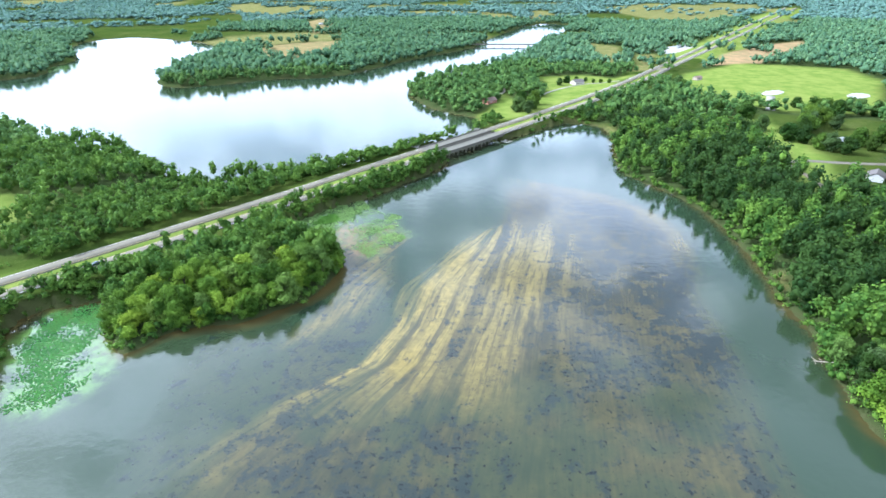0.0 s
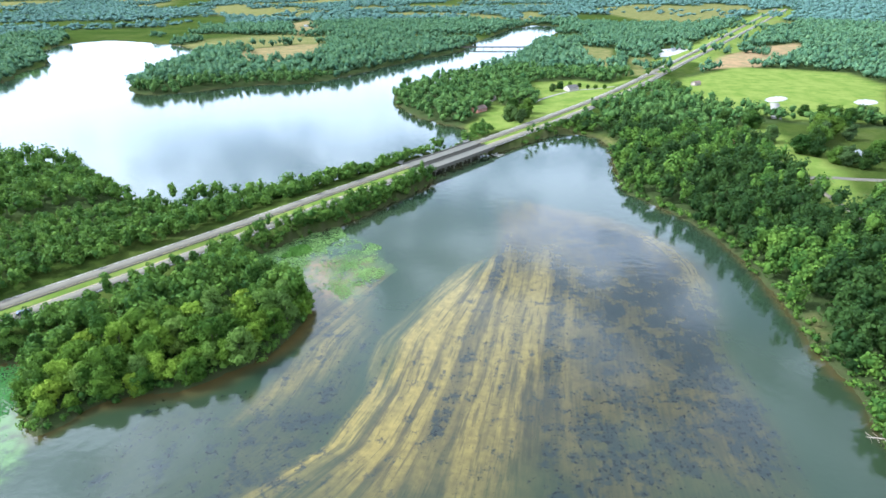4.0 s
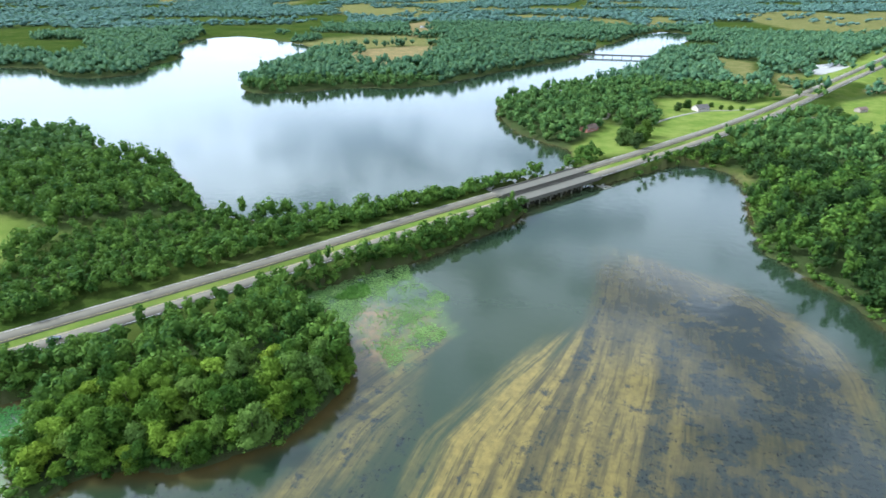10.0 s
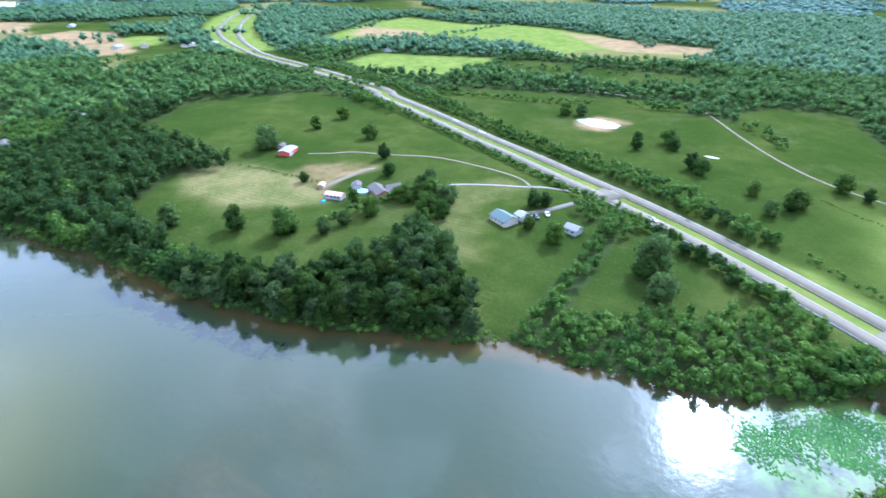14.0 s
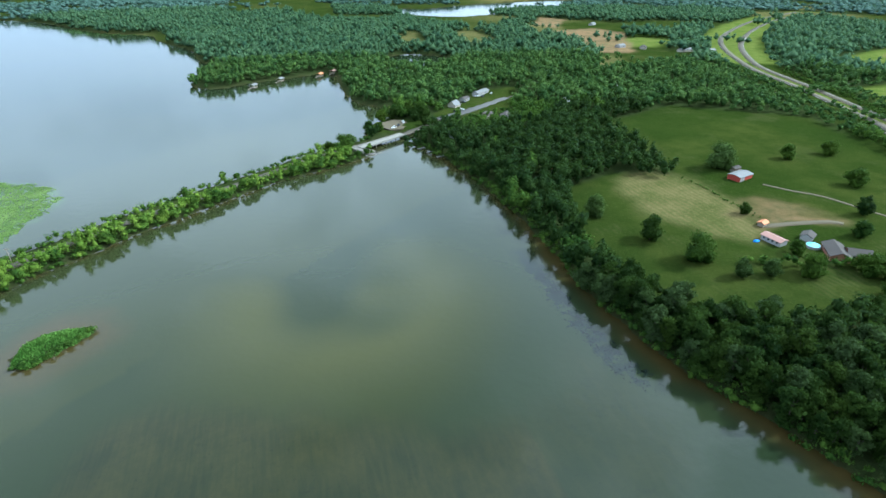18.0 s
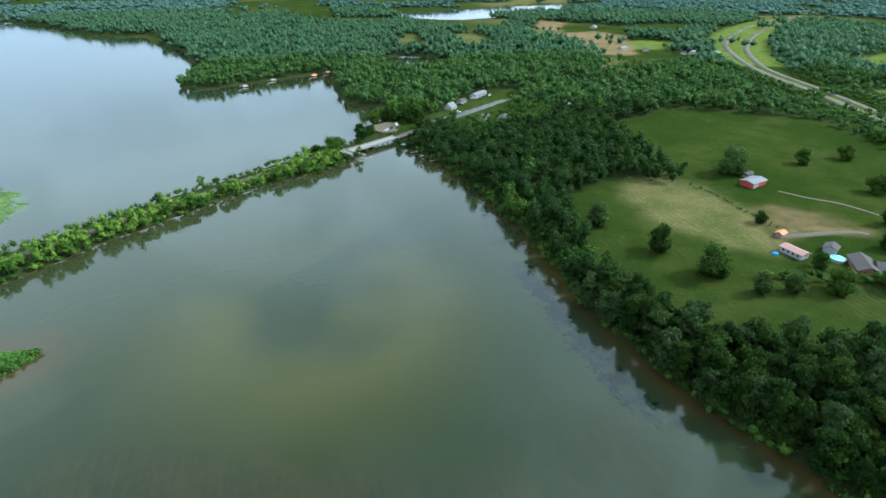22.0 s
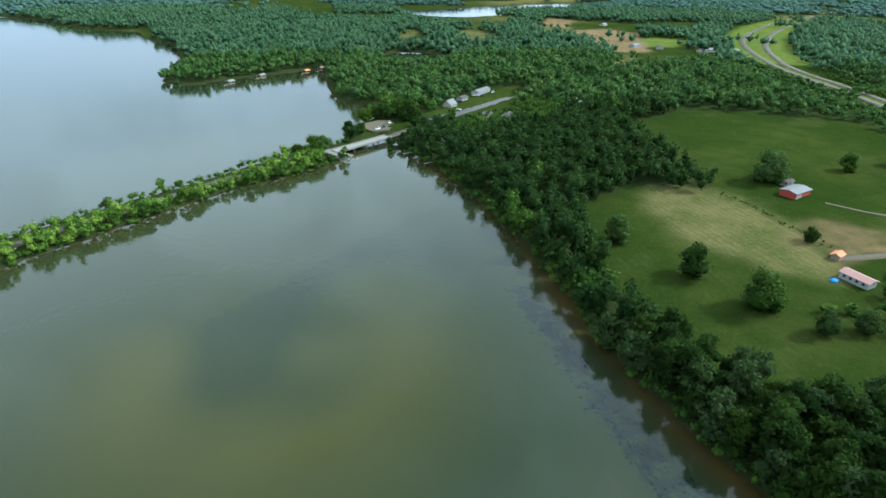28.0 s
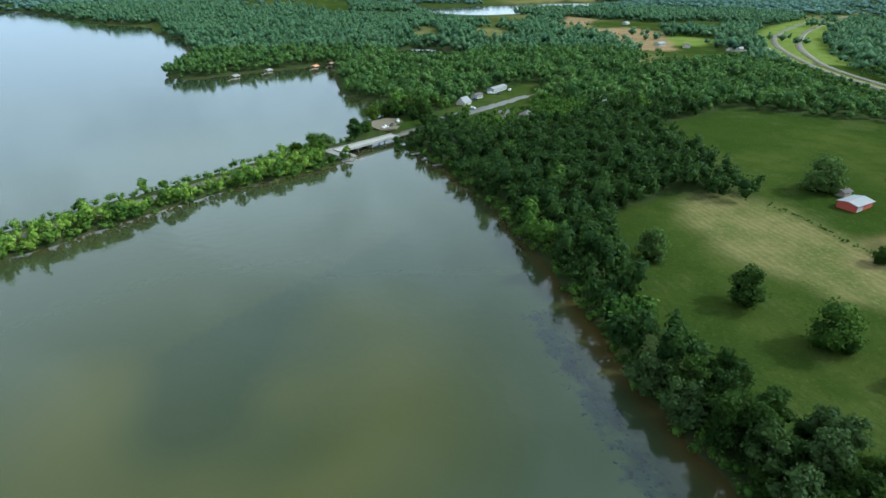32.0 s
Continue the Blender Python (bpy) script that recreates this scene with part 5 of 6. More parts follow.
def car(x, y, z, turn, paint, label, name="car", length=4.7, pickup=False):
    top = new(name)
    top.matrix_world = pose(x, y, z, 0, 0, turn)
    l = length / 2
    bm = prism([(-l, 0.35), (l, 0.35), (l, 0.75), (l - 0.3, 0.92), (-l + 0.1, 0.98), (-l, 0.8)], -0.9, 0.9)
    bmesh.ops.bevel(bm, geom=list(bm.edges), offset=0.06, segments=2, affect="EDGES")
    part("body", bm, paint, top)
    roof = [(-l * 0.25, 0.95), (l * 0.45, 0.95), (l * 0.2, 1.55), (-l * 0.2, 1.58)] if pickup else [(-l * 0.85, 0.95), (l * 0.45, 0.95), (l * 0.12, 1.45), (-l * 0.55, 1.45)]
    bm = prism(roof, -0.78, 0.78)
    part("windows", bm, PANE, top, "dark car windows")
    a, b = roof[3][0], roof[2][0]
    part("roof", box(a, -0.72, roof[2][1] - 0.02, b, 0.72, roof[2][1] + 0.06, 0.03), paint, top)
    if pickup:
        part("cargo_bed", box(-l + 0.15, -0.7, 0.9, -l * 0.3, 0.7, 1.05), TYRE, top)
    for sx in (-0.62, 0.62):
        for sy in (-0.8, 0.8):
            wheel = part("wheel", tube((sx * l, sy - 0.11, 0.34), (sx * l, sy + 0.11, 0.34), 0.34, sides=16), TYRE, top)
            part("rim", tube((sx * l, sy - 0.12, 0.34), (sx * l, sy + 0.12, 0.34), 0.19, sides=12), STEEL, wheel)
    for sy in (-0.65, 0.65):
        part("headlight", box(l - 0.04, sy - 0.16, 0.62, l + 0.03, sy + 0.16, 0.76), WHITE, top)
        part("taillight", box(-l - 0.03, sy - 0.14, 0.65, -l + 0.04, sy + 0.14, 0.8), RED, top)
    return tagged(top, label, "car")


def drape(name, points, half, mat, label, lift=0.12, step=4.0, category="road"):
    line = spline(points, step)
    x, y = line.T.copy()
    ob = ribbon(name, line, np.zeros(len(line)), half, mat, ground_height(x, y) + lift, 0.5)
    return tagged(ob, label, category, kind="structure")


# ---- highway: shoulders, lines, crossovers, bridge ----
for sign in (-1, 1):
    tagged(ribbon("shoulder", HIGHWAY_LINE, sign * wide, 4.2, CONCRETE, hz - 0.06), "pale gravelly road shoulder", "road", kind="structure")
    for off, mat in ((-3.45, PAINT_LINE), (3.45, YELLOW_LINE)):
        tagged(ribbon("road_line", HIGHWAY_LINE, sign * (wide - off), 0.09, mat, hz + 0.015, 0.01), "painted line along the carriageway edge", "road marking", kind="structure")


for x, y in ((-299, 67), (-195, 182), (292, 748)):
    run = nearest_run(x, y)
    k, w, sd = at_run(run)
    half = float(np.interp(run, hrun, wide))
    line = np.array([k + sd * u for u in np.linspace(-half, half, 5)])
    tagged(ribbon("crossover", line, np.zeros(5), 8.0, ASPHALT, np.full(5, float(highway_height(run)) + 0.006)), "paved crossover between the carriageways", "road", kind="structure")

run_a, run_b = nearest_run(*BRIDGE_B), nearest_run(*BRIDGE_A)
for sign, where in ((-1, "north"), (1, "south")):
    bridge = new("highway_bridge")
    k0, w0, s0 = at_run(run_a)
    bridge.location = (k0[0], k0[1], 0)
    mid_off = float(np.interp((run_a + run_b) / 2, hrun, wide)) * sign
    runs = np.linspace(run_a - 4, run_b + 4, 9)
    ends = [at_run(r) for r in runs]

    def spot(i, side, z):
        k, w, sd = ends[i]
        p = k + sd * (mid_off + side)
        return Vector((p[0] - k0[0], p[1] - k0[1], z))

    def slab(name, lo, hi, z0, z1, mat, label=""):
        bm = bmesh.new()
        rows = []
        for i in range(len(ends)):
            z = float(highway_height(runs[i]))
            rows.append([bm.verts.new(spot(i, s, z + dz)) for s, dz in ((lo, z0), (lo, z1), (hi, z1), (hi, z0))])
        for a, b in zip(rows, rows[1:]):
            for q in range(4):
                bm.faces.new((a[q], a[(q + 1) % 4], b[(q + 1) % 4], b[q]))
        bm.faces.new(rows[0])
        bm.faces.new(rows[-1][::-1])
        bmesh.ops.recalc_face_normals(bm, faces=list(bm.faces))
        return part(name, bm, mat, bridge, label)

    slab("deck", -5.0, 5.0, -0.9, 0.03, CONCRETE)
    slab("parapet", -5.0, -4.7, 0.03, 0.85, CONCRETE)
    slab("parapet", 4.7, 5.0, 0.03, 0.85, CONCRETE)
    for g in (-4, -1.4, 1.4, 4):
        slab("girder", g - 0.25, g + 0.25, -1.9, -0.9, CONCRETE)
    for i in range(1, 8):
        z = float(highway_height(runs[i]))
        a, b = spot(i, -5.0, z - 2.3), spot(i, 5.0, z - 2.3)
        part("pier_cap", tube(a, b, 0.62, sides=4), CONCRETE, bridge)
        for s in (-3.8, 0, 3.8):
            part("pier", tube(spot(i, s, -2.5), spot(i, s, z - 2.3), 0.45), CONCRETE, bridge)
    tagged(bridge, "concrete highway bridge on round piers over the lake", "bridge", "highway bridges")


def rocks(name, centre, along_way, length, width, count, seed, lo, hi, label):
    """A heap of broken stones laid on a bank."""
    r = np.random.default_rng(seed)
    u = np.array(along_way, float) / np.linalg.norm(along_way)
    p = np.array(centre, float) + r.uniform(-0.5, 0.5, (count, 1)) * length * u + r.uniform(-0.5, 0.5, (count, 1)) * width * np.array([-u[1], u[0]])
    z = np.maximum(ground_height(p[:, 0].copy(), p[:, 1].copy()), -0.3) + 0.1
    size = r.uniform(lo, hi, (count, 1, 1))
    v = ICO_V[None] * r.uniform(0.7, 1.2, (count, 12, 1)) * size * np.array([1.2, 1.0, 0.7]) + np.column_stack([p, z])[:, None]
    f = ICO_F[None] + (np.arange(count) * 12)[:, None, None]
    return tagged(mesh_object(name, v.reshape(-1, 3), f.reshape(-1, 3), STONE), label, "stones", kind="stuff")


rocks("riprap", (-17, 404), (-0.67, 0.74), 12, 8, 150, 31, 0.3, 0.8, "grey broken stones under the bridge end")
rocks("riprap", (29, 453), (-0.67, 0.74), 12, 8, 160, 32, 0.3, 0.9, "pale broken stones at the bridge end")
rocks("riprap", (53, 434), (-0.67, 0.74), 8, 7, 110, 33, 0.3, 0.8, "grey broken stones at the bridge end")

# ---- causeway bridge ----
cb = new("causeway_bridge")
A2, B2 = Vector((-50, -290, 0)), Vector((-87, -315, 0))
cb.matrix_world = Matrix.Translation(A2) @ Matrix.Rotation(math.atan2(B2.y - A2.y, B2.x - A2.x), 4, "Z")
L2 = (B2 - A2).length
part("deck", box(-1, -3.5, 2.6, L2 + 1, 3.5, 3.1), PALE_DECK, cb, "pale concrete bridge deck")
for sy in (-3.5, 3.25):
    part("parapet", box(-1, sy, 3.1, L2 + 1, sy + 0.25, 3.8), PALE_DECK, cb)
for fx in (0.28, 0.52, 0.76):
    part("pier_cap", box(L2 * fx - 0.5, -3.3, 1.8, L2 * fx + 0.5, 3.3, 2.6), CONCRETE, cb)
    for sy in (-2.6, 2.6):
        part("pier", tube((L2 * fx, sy, -2.5), (L2 * fx, sy, 1.8), 0.4), CONCRETE, cb)
bank = prism([(-6, 2.55), (1.5, 2.55), (9.5, -0.8), (-6, -0.8)], -8.5, 8.5)
bmesh.ops.bevel(bank, geom=list(bank.edges), offset=0.5, segments=2, affect="EDGES")
part("abutment", bank, STONE, cb, "sloping abutment of pale broken stone")
tagged(cb, "short pale concrete bridge between causeway and shore", "bridge")
rocks("riprap", (-52, -286), (0.6, -0.8), 20, 13, 420, 34, 0.3, 0.7, "grey stone slope at the end of the causeway")

# ---- tracks, drives and yards ----
drape("track", [(-266, -133), (-274, -119), (-283, -107), (-290, -80), (-299, -52), (-296, -17), (-289, 9), (-278, 21)], 1.0, TRACK, "pale dirt track across a field")
drape("driveway", [(-244, -46), (-256, -29), (-264, -17), (-271, -1), (-278, 20), (-284, 30), (-290, 50)], 1.1, GRAVEL, "pale gravel drive to the farmhouse")
drape("driveway", [(-244, 30), (-253, 39), (-271, 51), (-291, 63)], 2.0, CONCRETE, "concrete drive to a house by the highway")
drape("track", [(-223, -88), (-242, -85), (-258, -81), (-262, -77)], 2.0, TRACK, "bare dirt lane by the farm")
drape("track", [(-522, 104), (-441, 136), (-391, 161), (-360, 186), (-332, 227), (-307, 251), (-294, 274), (-298, 304)], 1.0, TRACK, "pale track across the north field")
drape("track", [(-550, -52), (-564, -29), (-567, 0), (-558, 30)], 2.0, GRAVEL, "white winding track between fields")
drape("driveway", [(238, 648), (258, 643), (270, 602), (266, 545), (255, 503), (246, 450), (240, 396), (231, 360), (232, 350)], 2.6, TRACK, "pale country road past the woods")
drape("driveway", [(232, 350), (251, 349), (269, 343), (330, 330), (400, 320)], 2.6, ASPHALT, "narrow paved country road")
drape("driveway", [(231, 350), (230, 319), (226, 290), (220, 250)], 1.8, TRACK, "pale dirt drive along the wood")
drape("driveway", [(303, 498), (322, 532), (341, 566)], 4.0, GRAVEL, "white gravel drive to a turning circle")
drape("driveway", [(-84, -316), (-106, -331), (-129, -345)], 3.2, ASPHALT, "paved road from the causeway bridge")
drape("driveway", [(103, 588), (130, 625), (170, 660), (215, 668)], 1.6, GRAVEL, "pale drive to a lakeside house")


def patch(name, centre, rx, ry, turn, mat, label, lift=0.16, sides=28, seed=0, category="yard"):
    """A flat, slightly uneven piece of made ground, with an edge."""
    r = np.random.default_rng(seed)
    bm = bmesh.new()
    ring = []
    c, s = math.cos(radians(turn)), math.sin(radians(turn))
    for k in range(sides):
        a = 2 * math.pi * k / sides
        q = r.uniform(0.9, 1.08)
        x, y = math.cos(a) * rx * q, math.sin(a) * ry * q
        ring.append((centre[0] + x * c - y * s, centre[1] + x * s + y * c))
    z = land(*centre) + lift
    top = [bm.verts.new((x, y, z)) for x, y in ring]
    low = [bm.verts.new((x, y, z - 1.2)) for x, y in ring]
    bm.faces.new(top)
    for k in range(sides):
        bm.faces.new((top[k], low[k], low[(k + 1) % sides], top[(k + 1) % sides]))
    me = bpy.data.meshes.new(name)
    bm.to_mesh(me)
    bm.free()
    me.materials.append(mat)
    return tagged(new(name, me), label, category, kind="structure")


patch("turning_circle", (352, 583), 19, 8, 40, PALE_DECK, "white gravel turning circle in a field", 0.3, seed=1)
patch("gravel_pad", (428, 561), 17, 9, 40, PALE_DECK, "white gravel pad in a field", 0.3, seed=2)
patch("farm_pond", (-436, 27), 18, 12, 75, POND, "pale farm pond with a bare clay rim", 0.25, seed=3, category="pond")
patch("farm_pond", (-387, 114), 4.5, 2, 80, POND, "small pale farm pond in a green field", 0.25, seed=4, category="pond")
patch("gravel_lot", (405, 975), 66, 30, 55, PALE_DECK, "white gravel lot beside the highway", 0.6, seed=5)
drape("parking_lot", [(-131, -348), (-157, -363), (-174, -381), (-196, -399), (-217, -417)], 14, LOT_GREY, "wide grey parking lot by the lake road", 0.7, category="parking lot")
patch("boat_ramp_lot", (-87, -344), 18, 12, 65, TRACK, "brown gravel lot with parked cars by the boat ramp", 0.3, 7, 11)

# ---- buildings ----
house(-214, -73, 98, 10, 5, 2.5, 0.8, WHITE, RED_ROOF, "long low white shed with a faded red roof", "shed", 4, category="shed")
house(-230, -54, 55, 14, 8, 2.6, 1.8, BRICK, GREY_ROOF, "brick farmhouse with a grey shingle roof", windows=5)
house(-237, -49, 145, 9, 7, 2.6, 1.7, BRICK, GREY_ROOF, "brick farmhouse wing with a grey shingle roof", windows=3)
house(-231, -70, 30, 6, 5, 2.6, 1.2, WHITE, GREY_ROOF, "small white garage beside a farmhouse", "garage", 2, category="garage")
house(-223, -89, 20, 4.5, 3, 2.0, 0.7, WOOD, ORANGE, "tiny lean-to with a rusty orange roof", "shelter", 1, door=False, category="shed")
house(-229, 22, 60, 12, 9, 2.8, 2.0, CREAM, GREEN_ROOF, "cream house with a blue-green metal roof", windows=4)
house(-236, 30, 60, 7, 6, 2.6, 1.0, WHITE, METAL_ROOF, "white carport beside the green-roofed house", "carport", 1, door=False, category="carport")
house(-233, 57, 70, 7, 6, 2.8, 1.4, WHITE, METAL_ROOF, "small white shed with a pale metal roof", "shed", 2, category="shed")
house(-308, 297, 30, 14, 9, 3.0, 2.4, BRICK, BROWN_ROOF, "brown-roofed house among trees", windows=4)
house(-163, -195, 30, 12, 6, 2.6, 1.2, CREAM, ORANGE, "cream trailer with an orange roof in the trees", "trailer", 3, category="trailer")
house(313, 678, 30, 10, 6, 3.0, 1.6, WOOD, BROWN_ROOF, "dark wooden field shed", "shed", 1, category="shed")
house(163, 663, 30, 14, 9, 3.0, 2.6, CREAM, GREY_ROOF, "cream lakeside house on a lawn", windows=4)
for x, y, t, w, wall, roof in ((50, 566, 40, 13, BRICK, BROWN_ROOF), (66, 613, 70, 12, CREAM, BROWN_ROOF), (191, 437, 30, 13, CREAM, BROWN_ROOF), (229, 432, 60, 13, BRICK, ORANGE), (323, 467, 20, 14, WHITE, GREY_ROOF),
                               (290, 384, 40, 10, WHITE, METAL_ROOF), (265, 312, 50, 11, WHITE, GREY_ROOF)):
    house(x, y, t, w, 8.5, 3.0, 2.3, wall, roof, "single-storey country house half hidden by trees", windows=4)
for x, y, t, w, wall, roof in ((-515, -669, 20, 14, WHITE, METAL_ROOF), (-538, -643, 50, 13, CREAM, GREY_ROOF), (-587, -604, 10, 34, CREAM, METAL_ROOF), (-605, -585, 10, 30, CREAM, METAL_ROOF), (-653, -988, 40, 20, WHITE, METAL_ROOF),
                               (-166, -334, 30, 9, CREAM, GREY_ROOF), (-180, -324, 60, 12, WHITE, GREY_ROOF), (-123, -296, 30, 7, WHITE, METAL_ROOF), (-130, -281, 60, 8, CREAM, METAL_ROOF), (-250, -352, 50, 12, WHITE, METAL_ROOF), (-330, -395, 50, 13, WHITE, METAL_ROOF),
                               (415, 1000, 55, 30, WHITE, METAL_ROOF), (-700, -330, 20, 30, WHITE, METAL_ROOF), (-330, 1660, 20, 30, WHITE, METAL_ROOF)):
    house(x, y, t, w, 9.0, 3.0, 2.0, wall, roof, "pale distant building beside the trees", "building", windows=4, category="building")

barn = house(-261, -146, 15, 13, 8, 2.8, 0.8, RED, METAL_ROOF, "red metal barn with white doors and a pale roof", "barn", 0, door=False, category="barn")
for k in (2.6, 4.9):
    d = part("door", box(k - 0.95, 4.0, 0.1, k + 0.95, 4.08, 2.6), WHITE, barn, "white sliding barn door")
    part("handle", box(k + 0.6, 4.08, 1.2, k + 0.7, 4.16, 1.5), STEEL, d)
house(-268, -158, 15, 6, 4, 2.2, 0.7, WOOD, GREY_ROOF, "open wooden shelter under a tree", "shelter", 1, door=False, category="shed")

# marina by the causeway bridge
house(-153, -385, 40, 9, 8, 2.2, 3.4, CREAM, METAL_ROOF, "steep white-roofed marina building", "building", 3, category="building")
house(-169, -402, 40, 9, 6, 3.0, 1.0, WHITE, GREY_ROOF, "long low marina store", "building", 4, category="building")
house(-193, -422, 40, 21, 7, 3.2, 1.2, WHITE, METAL_ROOF, "long pale motel-like building by the parking lot", "building", 8, category="building")

# pool
pool = new("swimming_pool")
pool.location = (-227, -63, land(-227, -63))
part("rim", tube((0, 0, -0.2), (0, 0, 1.2), 3.1, sides=24), WHITE, pool)
part("water_surface", tube((0, 0, 1.0), (0, 0, 1.23), 2.85, sides=24), POOL, pool, "pale blue pool water")
tagged(pool, "round white above-ground pool beside the farmhouse", "pool")
tarp = new("tarpaulin", bpy.data.meshes.new("tarpaulin"))
bm = bmesh.new()
bmesh.ops.create_icosphere(bm, subdivisions=2, radius=1.0)
for v in bm.verts:
    v.co = Vector((v.co.x * 1.8, v.co.y * 1.2, max(v.co.z, -0.2) * 0.8 + 0.12 * noise.noise(v.co * 2.0)))
bm.to_mesh(tarp.data)
bm.free()
tarp.data.materials.append(BLUE)
tarp.location = (-207, -76, land(-207, -76) + 0.1)
tagged(tarp, "crumpled blue tarpaulin over a heap by the shed", "tarpaulin")


def boathouse(x, y, turn, roof, label):
    top = new("boathouse")
    top.matrix_world = pose(x, y, 0, 0, 0, turn)
    for sx in (-3.5, 3.5):
        for sy in (-2.5, 2.5):
            part("post", tube((sx, sy, -2), (sx, sy, 3.2), 0.16, sides=8), WOOD, top)
    part("deck", box(-4, -3, 0.5, 4, 3, 0.7), WOOD, top)
    for s in (1, -1):
        bm = prism([(0, 4.4), (s * 3.6, 3.1), (s * 3.6, 3.3), (0, 4.65)], -4.6, 4.6)
        bmesh.ops.rotate(bm, verts=list(bm.verts), cent=(0, 0, 0), matrix=Matrix.Rotation(radians(90), 3, "Z"))
        part("roof", bm, roof, top)
    part("walkway", box(4, -0.7, 0.5, 12, 0.7, 0.66), WOOD, top)
    return tagged(top, label, "boathouse", "boathouses")


boathouse(30, -556, 60, METAL_ROOF, "white-roofed boathouse on posts by the far shore")
boathouse(-48, -604, 60, ORANGE, "orange-roofed boathouse on posts by the far shore")
boathouse(-66, -620, 60, RED_ROOF, "faded red boathouse on posts by the far shore")
boathouse(0, -586, 60, METAL_ROOF, "white-roofed boathouse on posts by the far shore")
for x, y, turn in ((-95, -283, 20), (-99, -272, 20), (-103, -260, 15)):
    top = new("jetty")
    top.matrix_world = pose(x, y, 0, 0, 0, turn)
    for k in range(10):
        part("plank", box(-4 + k * 0.8, -1.0, 0.5, -3.28 + k * 0.8, 1.0, 0.58), METAL_ROOF, top)
    for sx in (-3.6, 0, 3.4):
        for sy in (-0.95, 0.95):
            part("post", tube((sx, sy, -1.5), (sx, sy, 0.9), 0.1, sides=8), WOOD, top)
    tagged(top, "small pale wooden jetty under overhanging trees", "jetty", "jetties")

# utility pole beside the causeway road
pole = new("utility_pole")
pole.location = (131, -160, 2.0)
part("shaft", tube((0, 0, -0.5), (0, 0, 9.5), 0.17, 0.11), WOOD, pole)
part("crossarm", box(-1.2, -0.08, 8.7, 1.2, 0.08, 8.9), WOOD, pole)
for sx in (-1.05, 0, 1.05):
    part("insulator", tube((sx, 0, 8.9), (sx, 0, 9.15), 0.07, 0.05, 8), WHITE, pole, "pale ceramic insulator")
tagged(pole, "weathered wooden utility pole beside the causeway road", "utility pole")

# far low bridge across the north arm
fb = new("far_bridge")
A3, B3 = Vector((58, 1124, 0)), Vector((200, 1106, 0))
fb.matrix_world = Matrix.Translation(A3) @ Matrix.Rotation(math.atan2(B3.y - A3.y, B3.x - A3.x), 4, "Z")
L3 = (B3 - A3).length
part("deck", box(-6, -4, 3.2, L3 + 6, 4, 4.2), CONCRETE, fb)
for sy in (-4.0, 3.7):
    part("parapet", box(-6, sy, 4.2, L3 + 6, sy + 0.3, 5.0), CONCRETE, fb)
for k in range(1, 9):
    part("pier", box(L3 * k / 9 - 0.5, -3.4, -2.5, L3 * k / 9 + 0.5, 3.4, 3.2), CONCRETE, fb)
tagged(fb, "low concrete bridge across the far arm of the lake", "bridge")

# cars on the highway
for (x, y), side, paint, label, nm, pickup in (((-279, 100), -1, WHITE_PAINT, "white pickup truck on the highway", "pickup_truck", True), ((-163, 222), -1, DARK_PAINT, "dark car on the highway", "car", False),
                                               ((-367, -52), 1, WHITE_PAINT, "white van on the highway", "van", False), ((-385, -83), 1, WHITE_PAINT, "white car on the highway", "car", False), ((-80, 320), -1, DARK_PAINT, "dark car on the highway", "car", False)):
    run = nearest_run(x, y)
    k, w, sd = at_run(run)
    p = k + sd * float(np.interp(run, hrun, wide)) * side
    car(p[0], p[1], float(highway_height(run)) + 0.03, math.degrees(math.atan2(w[1], w[0])) + (180 if side < 0 else 0), paint, label, nm, 5.4 if pickup else 4.7, pickup)
for i, (x, y) in enumerate(((-84, -334), (-89, -338), (-95, -347), (-150, -372), (-158, -377), (-165, -393), (-184, -412), (-190, -408), (-203, -418))):
    car(x, y, land(x, y) + 0.55, 40 + 25 * i, (WHITE_PAINT, DARK_PAINT)[i % 2], ("white" if i % 2 == 0 else "dark") + " car parked by the lake road")
for x, y, turn, paint in ((-240, 36, 40, DARK_PAINT), (-246, 40, 30, WHITE_PAINT)):
    car(x, y, land(x, y) + 0.2, turn, paint, ("white" if paint == WHITE_PAINT else "dark") + " car parked at a house drive")

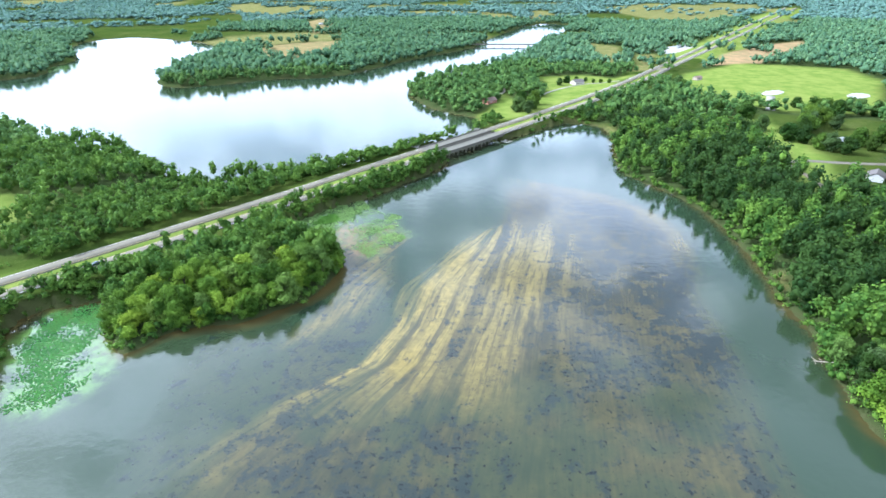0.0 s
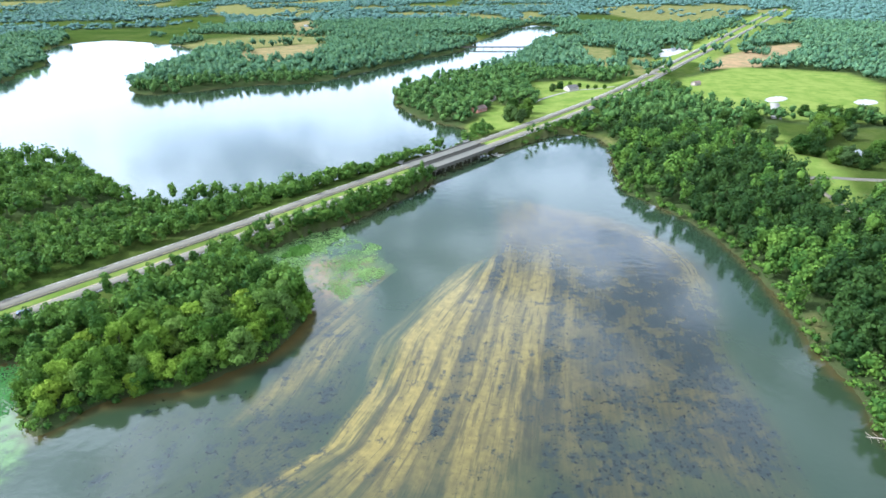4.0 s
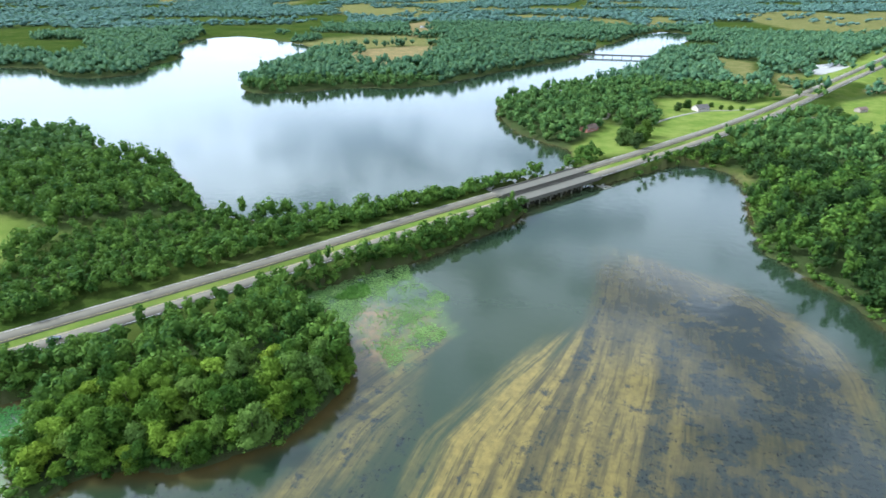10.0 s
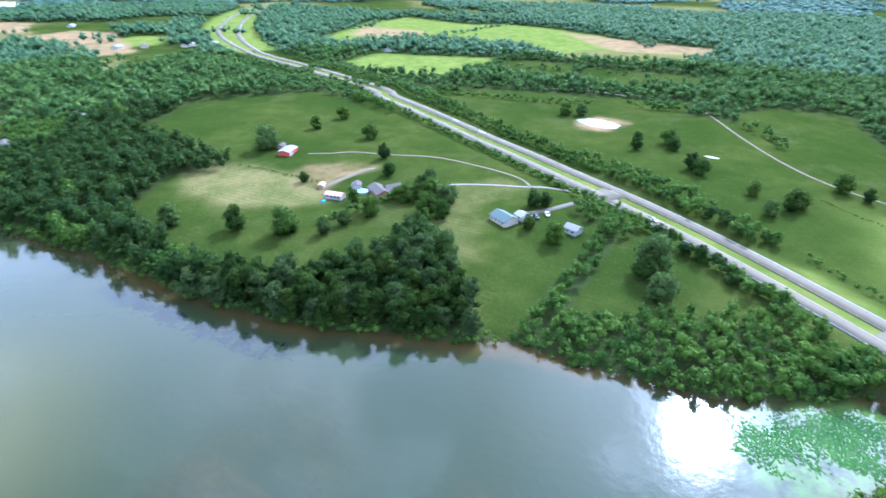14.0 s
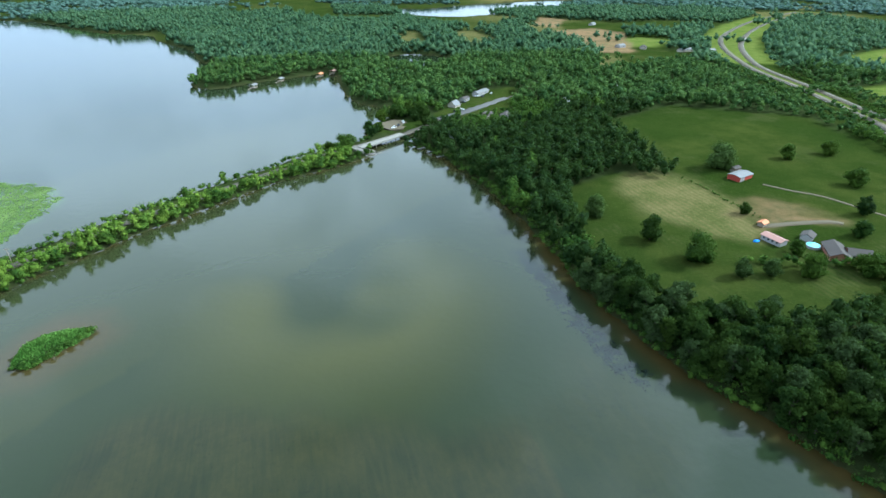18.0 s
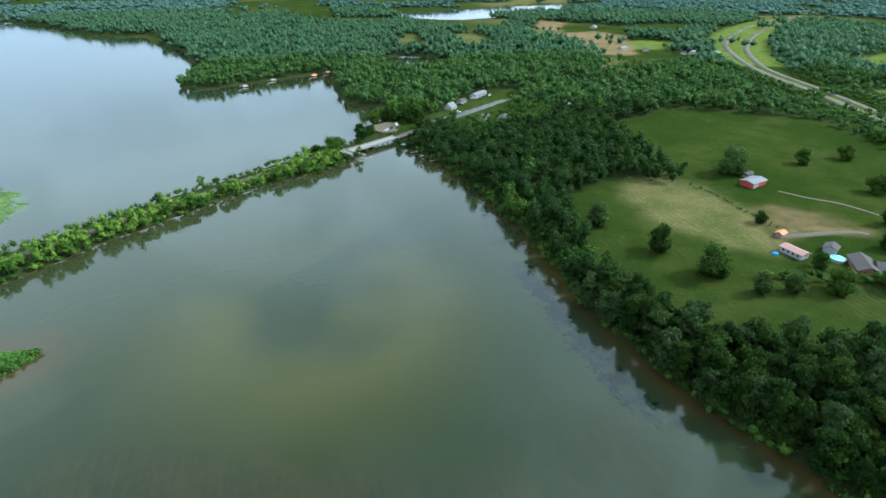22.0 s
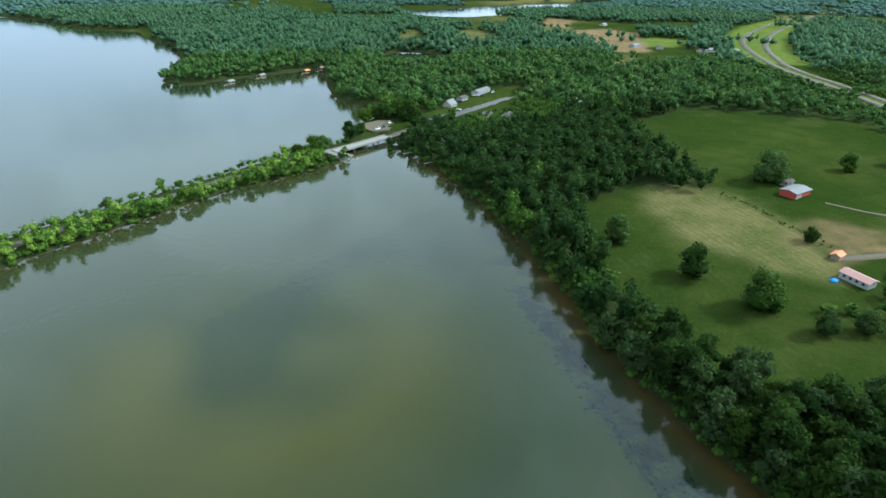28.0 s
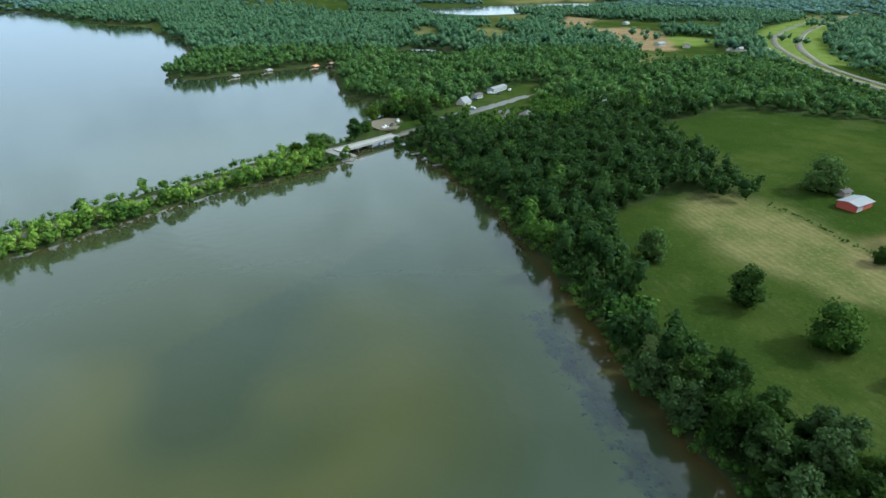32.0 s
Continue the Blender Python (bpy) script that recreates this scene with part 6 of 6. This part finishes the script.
# ---- water plants ----
def pads(name, outline, gap, lo, hi, mat, seed, cover, label, bare=None):
    """Floating round leaves, each a five-cornered disc a little above the water, with gaps."""
    r = np.random.default_rng(seed)
    p = np.array(outline, float)
    x, y = (g.ravel() for g in np.meshgrid(np.arange(p[:, 0].min() - 8, p[:, 0].max() + 8, gap), np.arange(p[:, 1].min() - 8, p[:, 1].max() + 8, gap)))
    x, y = x + r.uniform(-0.5, 0.5, x.shape) * gap, y + r.uniform(-0.5, 0.5, y.shape) * gap
    d = depth_in(rounded(outline, 2), x, y, 40.0) + (fbm(x, y, 18, seed, 3) - 0.5) * 16
    ok = (d > 0) & (fbm(x, y, 9, seed + 5, 4) > cover + 0.10 * r.normal(size=x.shape) + 0.25 * smooth(8, 0, d)) & (water_depth_in(x, y) > 0.2)
    if bare:
        ok &= depth_in(bare, x, y, 30.0) + (fbm(x, y, 10, seed + 9, 3) - 0.5) * 18 < r.normal(0, 2.5, x.shape)
    x, y = x[ok], y[ok]
    n = len(x)
    a = np.arange(5) * 2 * math.pi / 5 + r.uniform(0, 6, (n, 1))
    size = r.uniform(lo, hi, (n, 1))
    rim = np.stack([x[:, None] + np.cos(a) * size, y[:, None] + np.sin(a) * size * 0.9, 0.05 + r.uniform(0, 0.12, (n, 5))], -1)
    hub = np.stack([x, y, np.full(n, 0.03)], 1)[:, None]
    v = np.concatenate([hub, rim], 1).reshape(-1, 3)
    i = np.arange(n)[:, None] * 6
    f = np.concatenate([np.stack([i[:, 0], i[:, 0] + 1 + k, i[:, 0] + 1 + (k + 1) % 5], 1) for k in range(5)])
    return tagged(mesh_object(name, v, f, mat), label, "water plants", kind="stuff")


pads("lily_pads", LILY_WEST, 0.6, 0.26, 0.5, LEAF_EMERALD, 41, 0.38, "emerald green floating leaves in a sheltered cove")
pads("lily_pads", LILY_MID, 0.60, 0.26, 0.52, LEAF_PALE, 42, 0.40, "light green floating leaves beside the wooded point", RUSTY)
pads("lily_pads", LILY_EAST, 1.0, 0.45, 0.9, LEAF_LIME, 43, 0.28, "bright green floating leaves beyond the causeway")


def reeds(name, outline, gap, tall, seed, label):
    """A thick stand of upright blades."""
    r = np.random.default_rng(seed)
    p = np.array(outline, float)
    x, y = (g.ravel() for g in np.meshgrid(np.arange(p[:, 0].min(), p[:, 0].max(), gap), np.arange(p[:, 1].min(), p[:, 1].max(), gap)))
    x, y = x + r.uniform(-0.5, 0.5, x.shape) * gap, y + r.uniform(-0.5, 0.5, y.shape) * gap
    ok = depth_in(rounded(outline, 2), x, y, 20.0) + (fbm(x, y, 5, seed, 2) - 0.5) * 4 > 0
    x, y = x[ok], y[ok]
    n = len(x)
    z = np.maximum(ground_height(x, y), -0.3)
    lean, a, w = r.normal(0, 0.45, (n, 2)), r.uniform(0, 6.3, n), 0.22
    h = tall * r.uniform(0.5, 1.2, n) * (0.6 + 0.8 * fbm(x, y, 6, seed + 2, 2))
    base = np.stack([x, y, z - 0.1], 1)
    side = np.stack([np.cos(a) * w, np.sin(a) * w, np.zeros(n)], 1)
    tip = base + np.column_stack([lean * h[:, None] * 0.6, h])
    v = np.stack([base - side, base + side, tip + side * 0.8, tip - side * 0.8], 1).reshape(-1, 3)
    f = np.arange(n * 4).reshape(-1, 4)
    return tagged(mesh_object(name, v, f, LEAF_REED), label, "reeds", kind="stuff")


reeds("reeds", ISLET, 0.36, 0.9, 51, "thick green reeds covering a small islet")
ix, iy = (np.array(v, float) for v in zip((105, -80), (101, -79.5), (98, -81), (95, -84), (92.5, -87), (90, -90), (87.5, -93), (85, -96), (84, -98), (99, -83), (94, -88), (103, -82)))
woodland("bushes", ix, iy, np.full(len(ix), 0.1), np.full(len(ix), 2.2), 3.4, 3, 24, 0.32, 61, "dark green bushes along the edge of an islet", LEAF_WOODS, "bushes")
reeds("reeds", [(-72, 270), (-68, 283), (-60, 285), (-57, 276), (-62, 270)], 0.4, 1.4, 52, "clump of green reeds among floating leaves")

# fallen tree on the east bank
log = new("fallen_tree")
log.location = (131, 147, 0.2)
part("trunk", tube((-3.5, 1.6, -0.2), (4, -1.2, 0.9), 0.10, 0.2), WOOD, log, "bleached grey trunk")
for k in range(7):
    a = -3.0 + k * 0.9
    part("branch", tube((a, 0.8 - k * 0.25, 0.1), (a - 1.2, 0.8 - k * 0.25 + (2.2 if k % 2 else -2.0), 0.5 + 0.1 * k), 0.07, 0.03, 6), WOOD, log)
tagged(log, "bleached fallen tree lying in the shallows", "fallen tree")
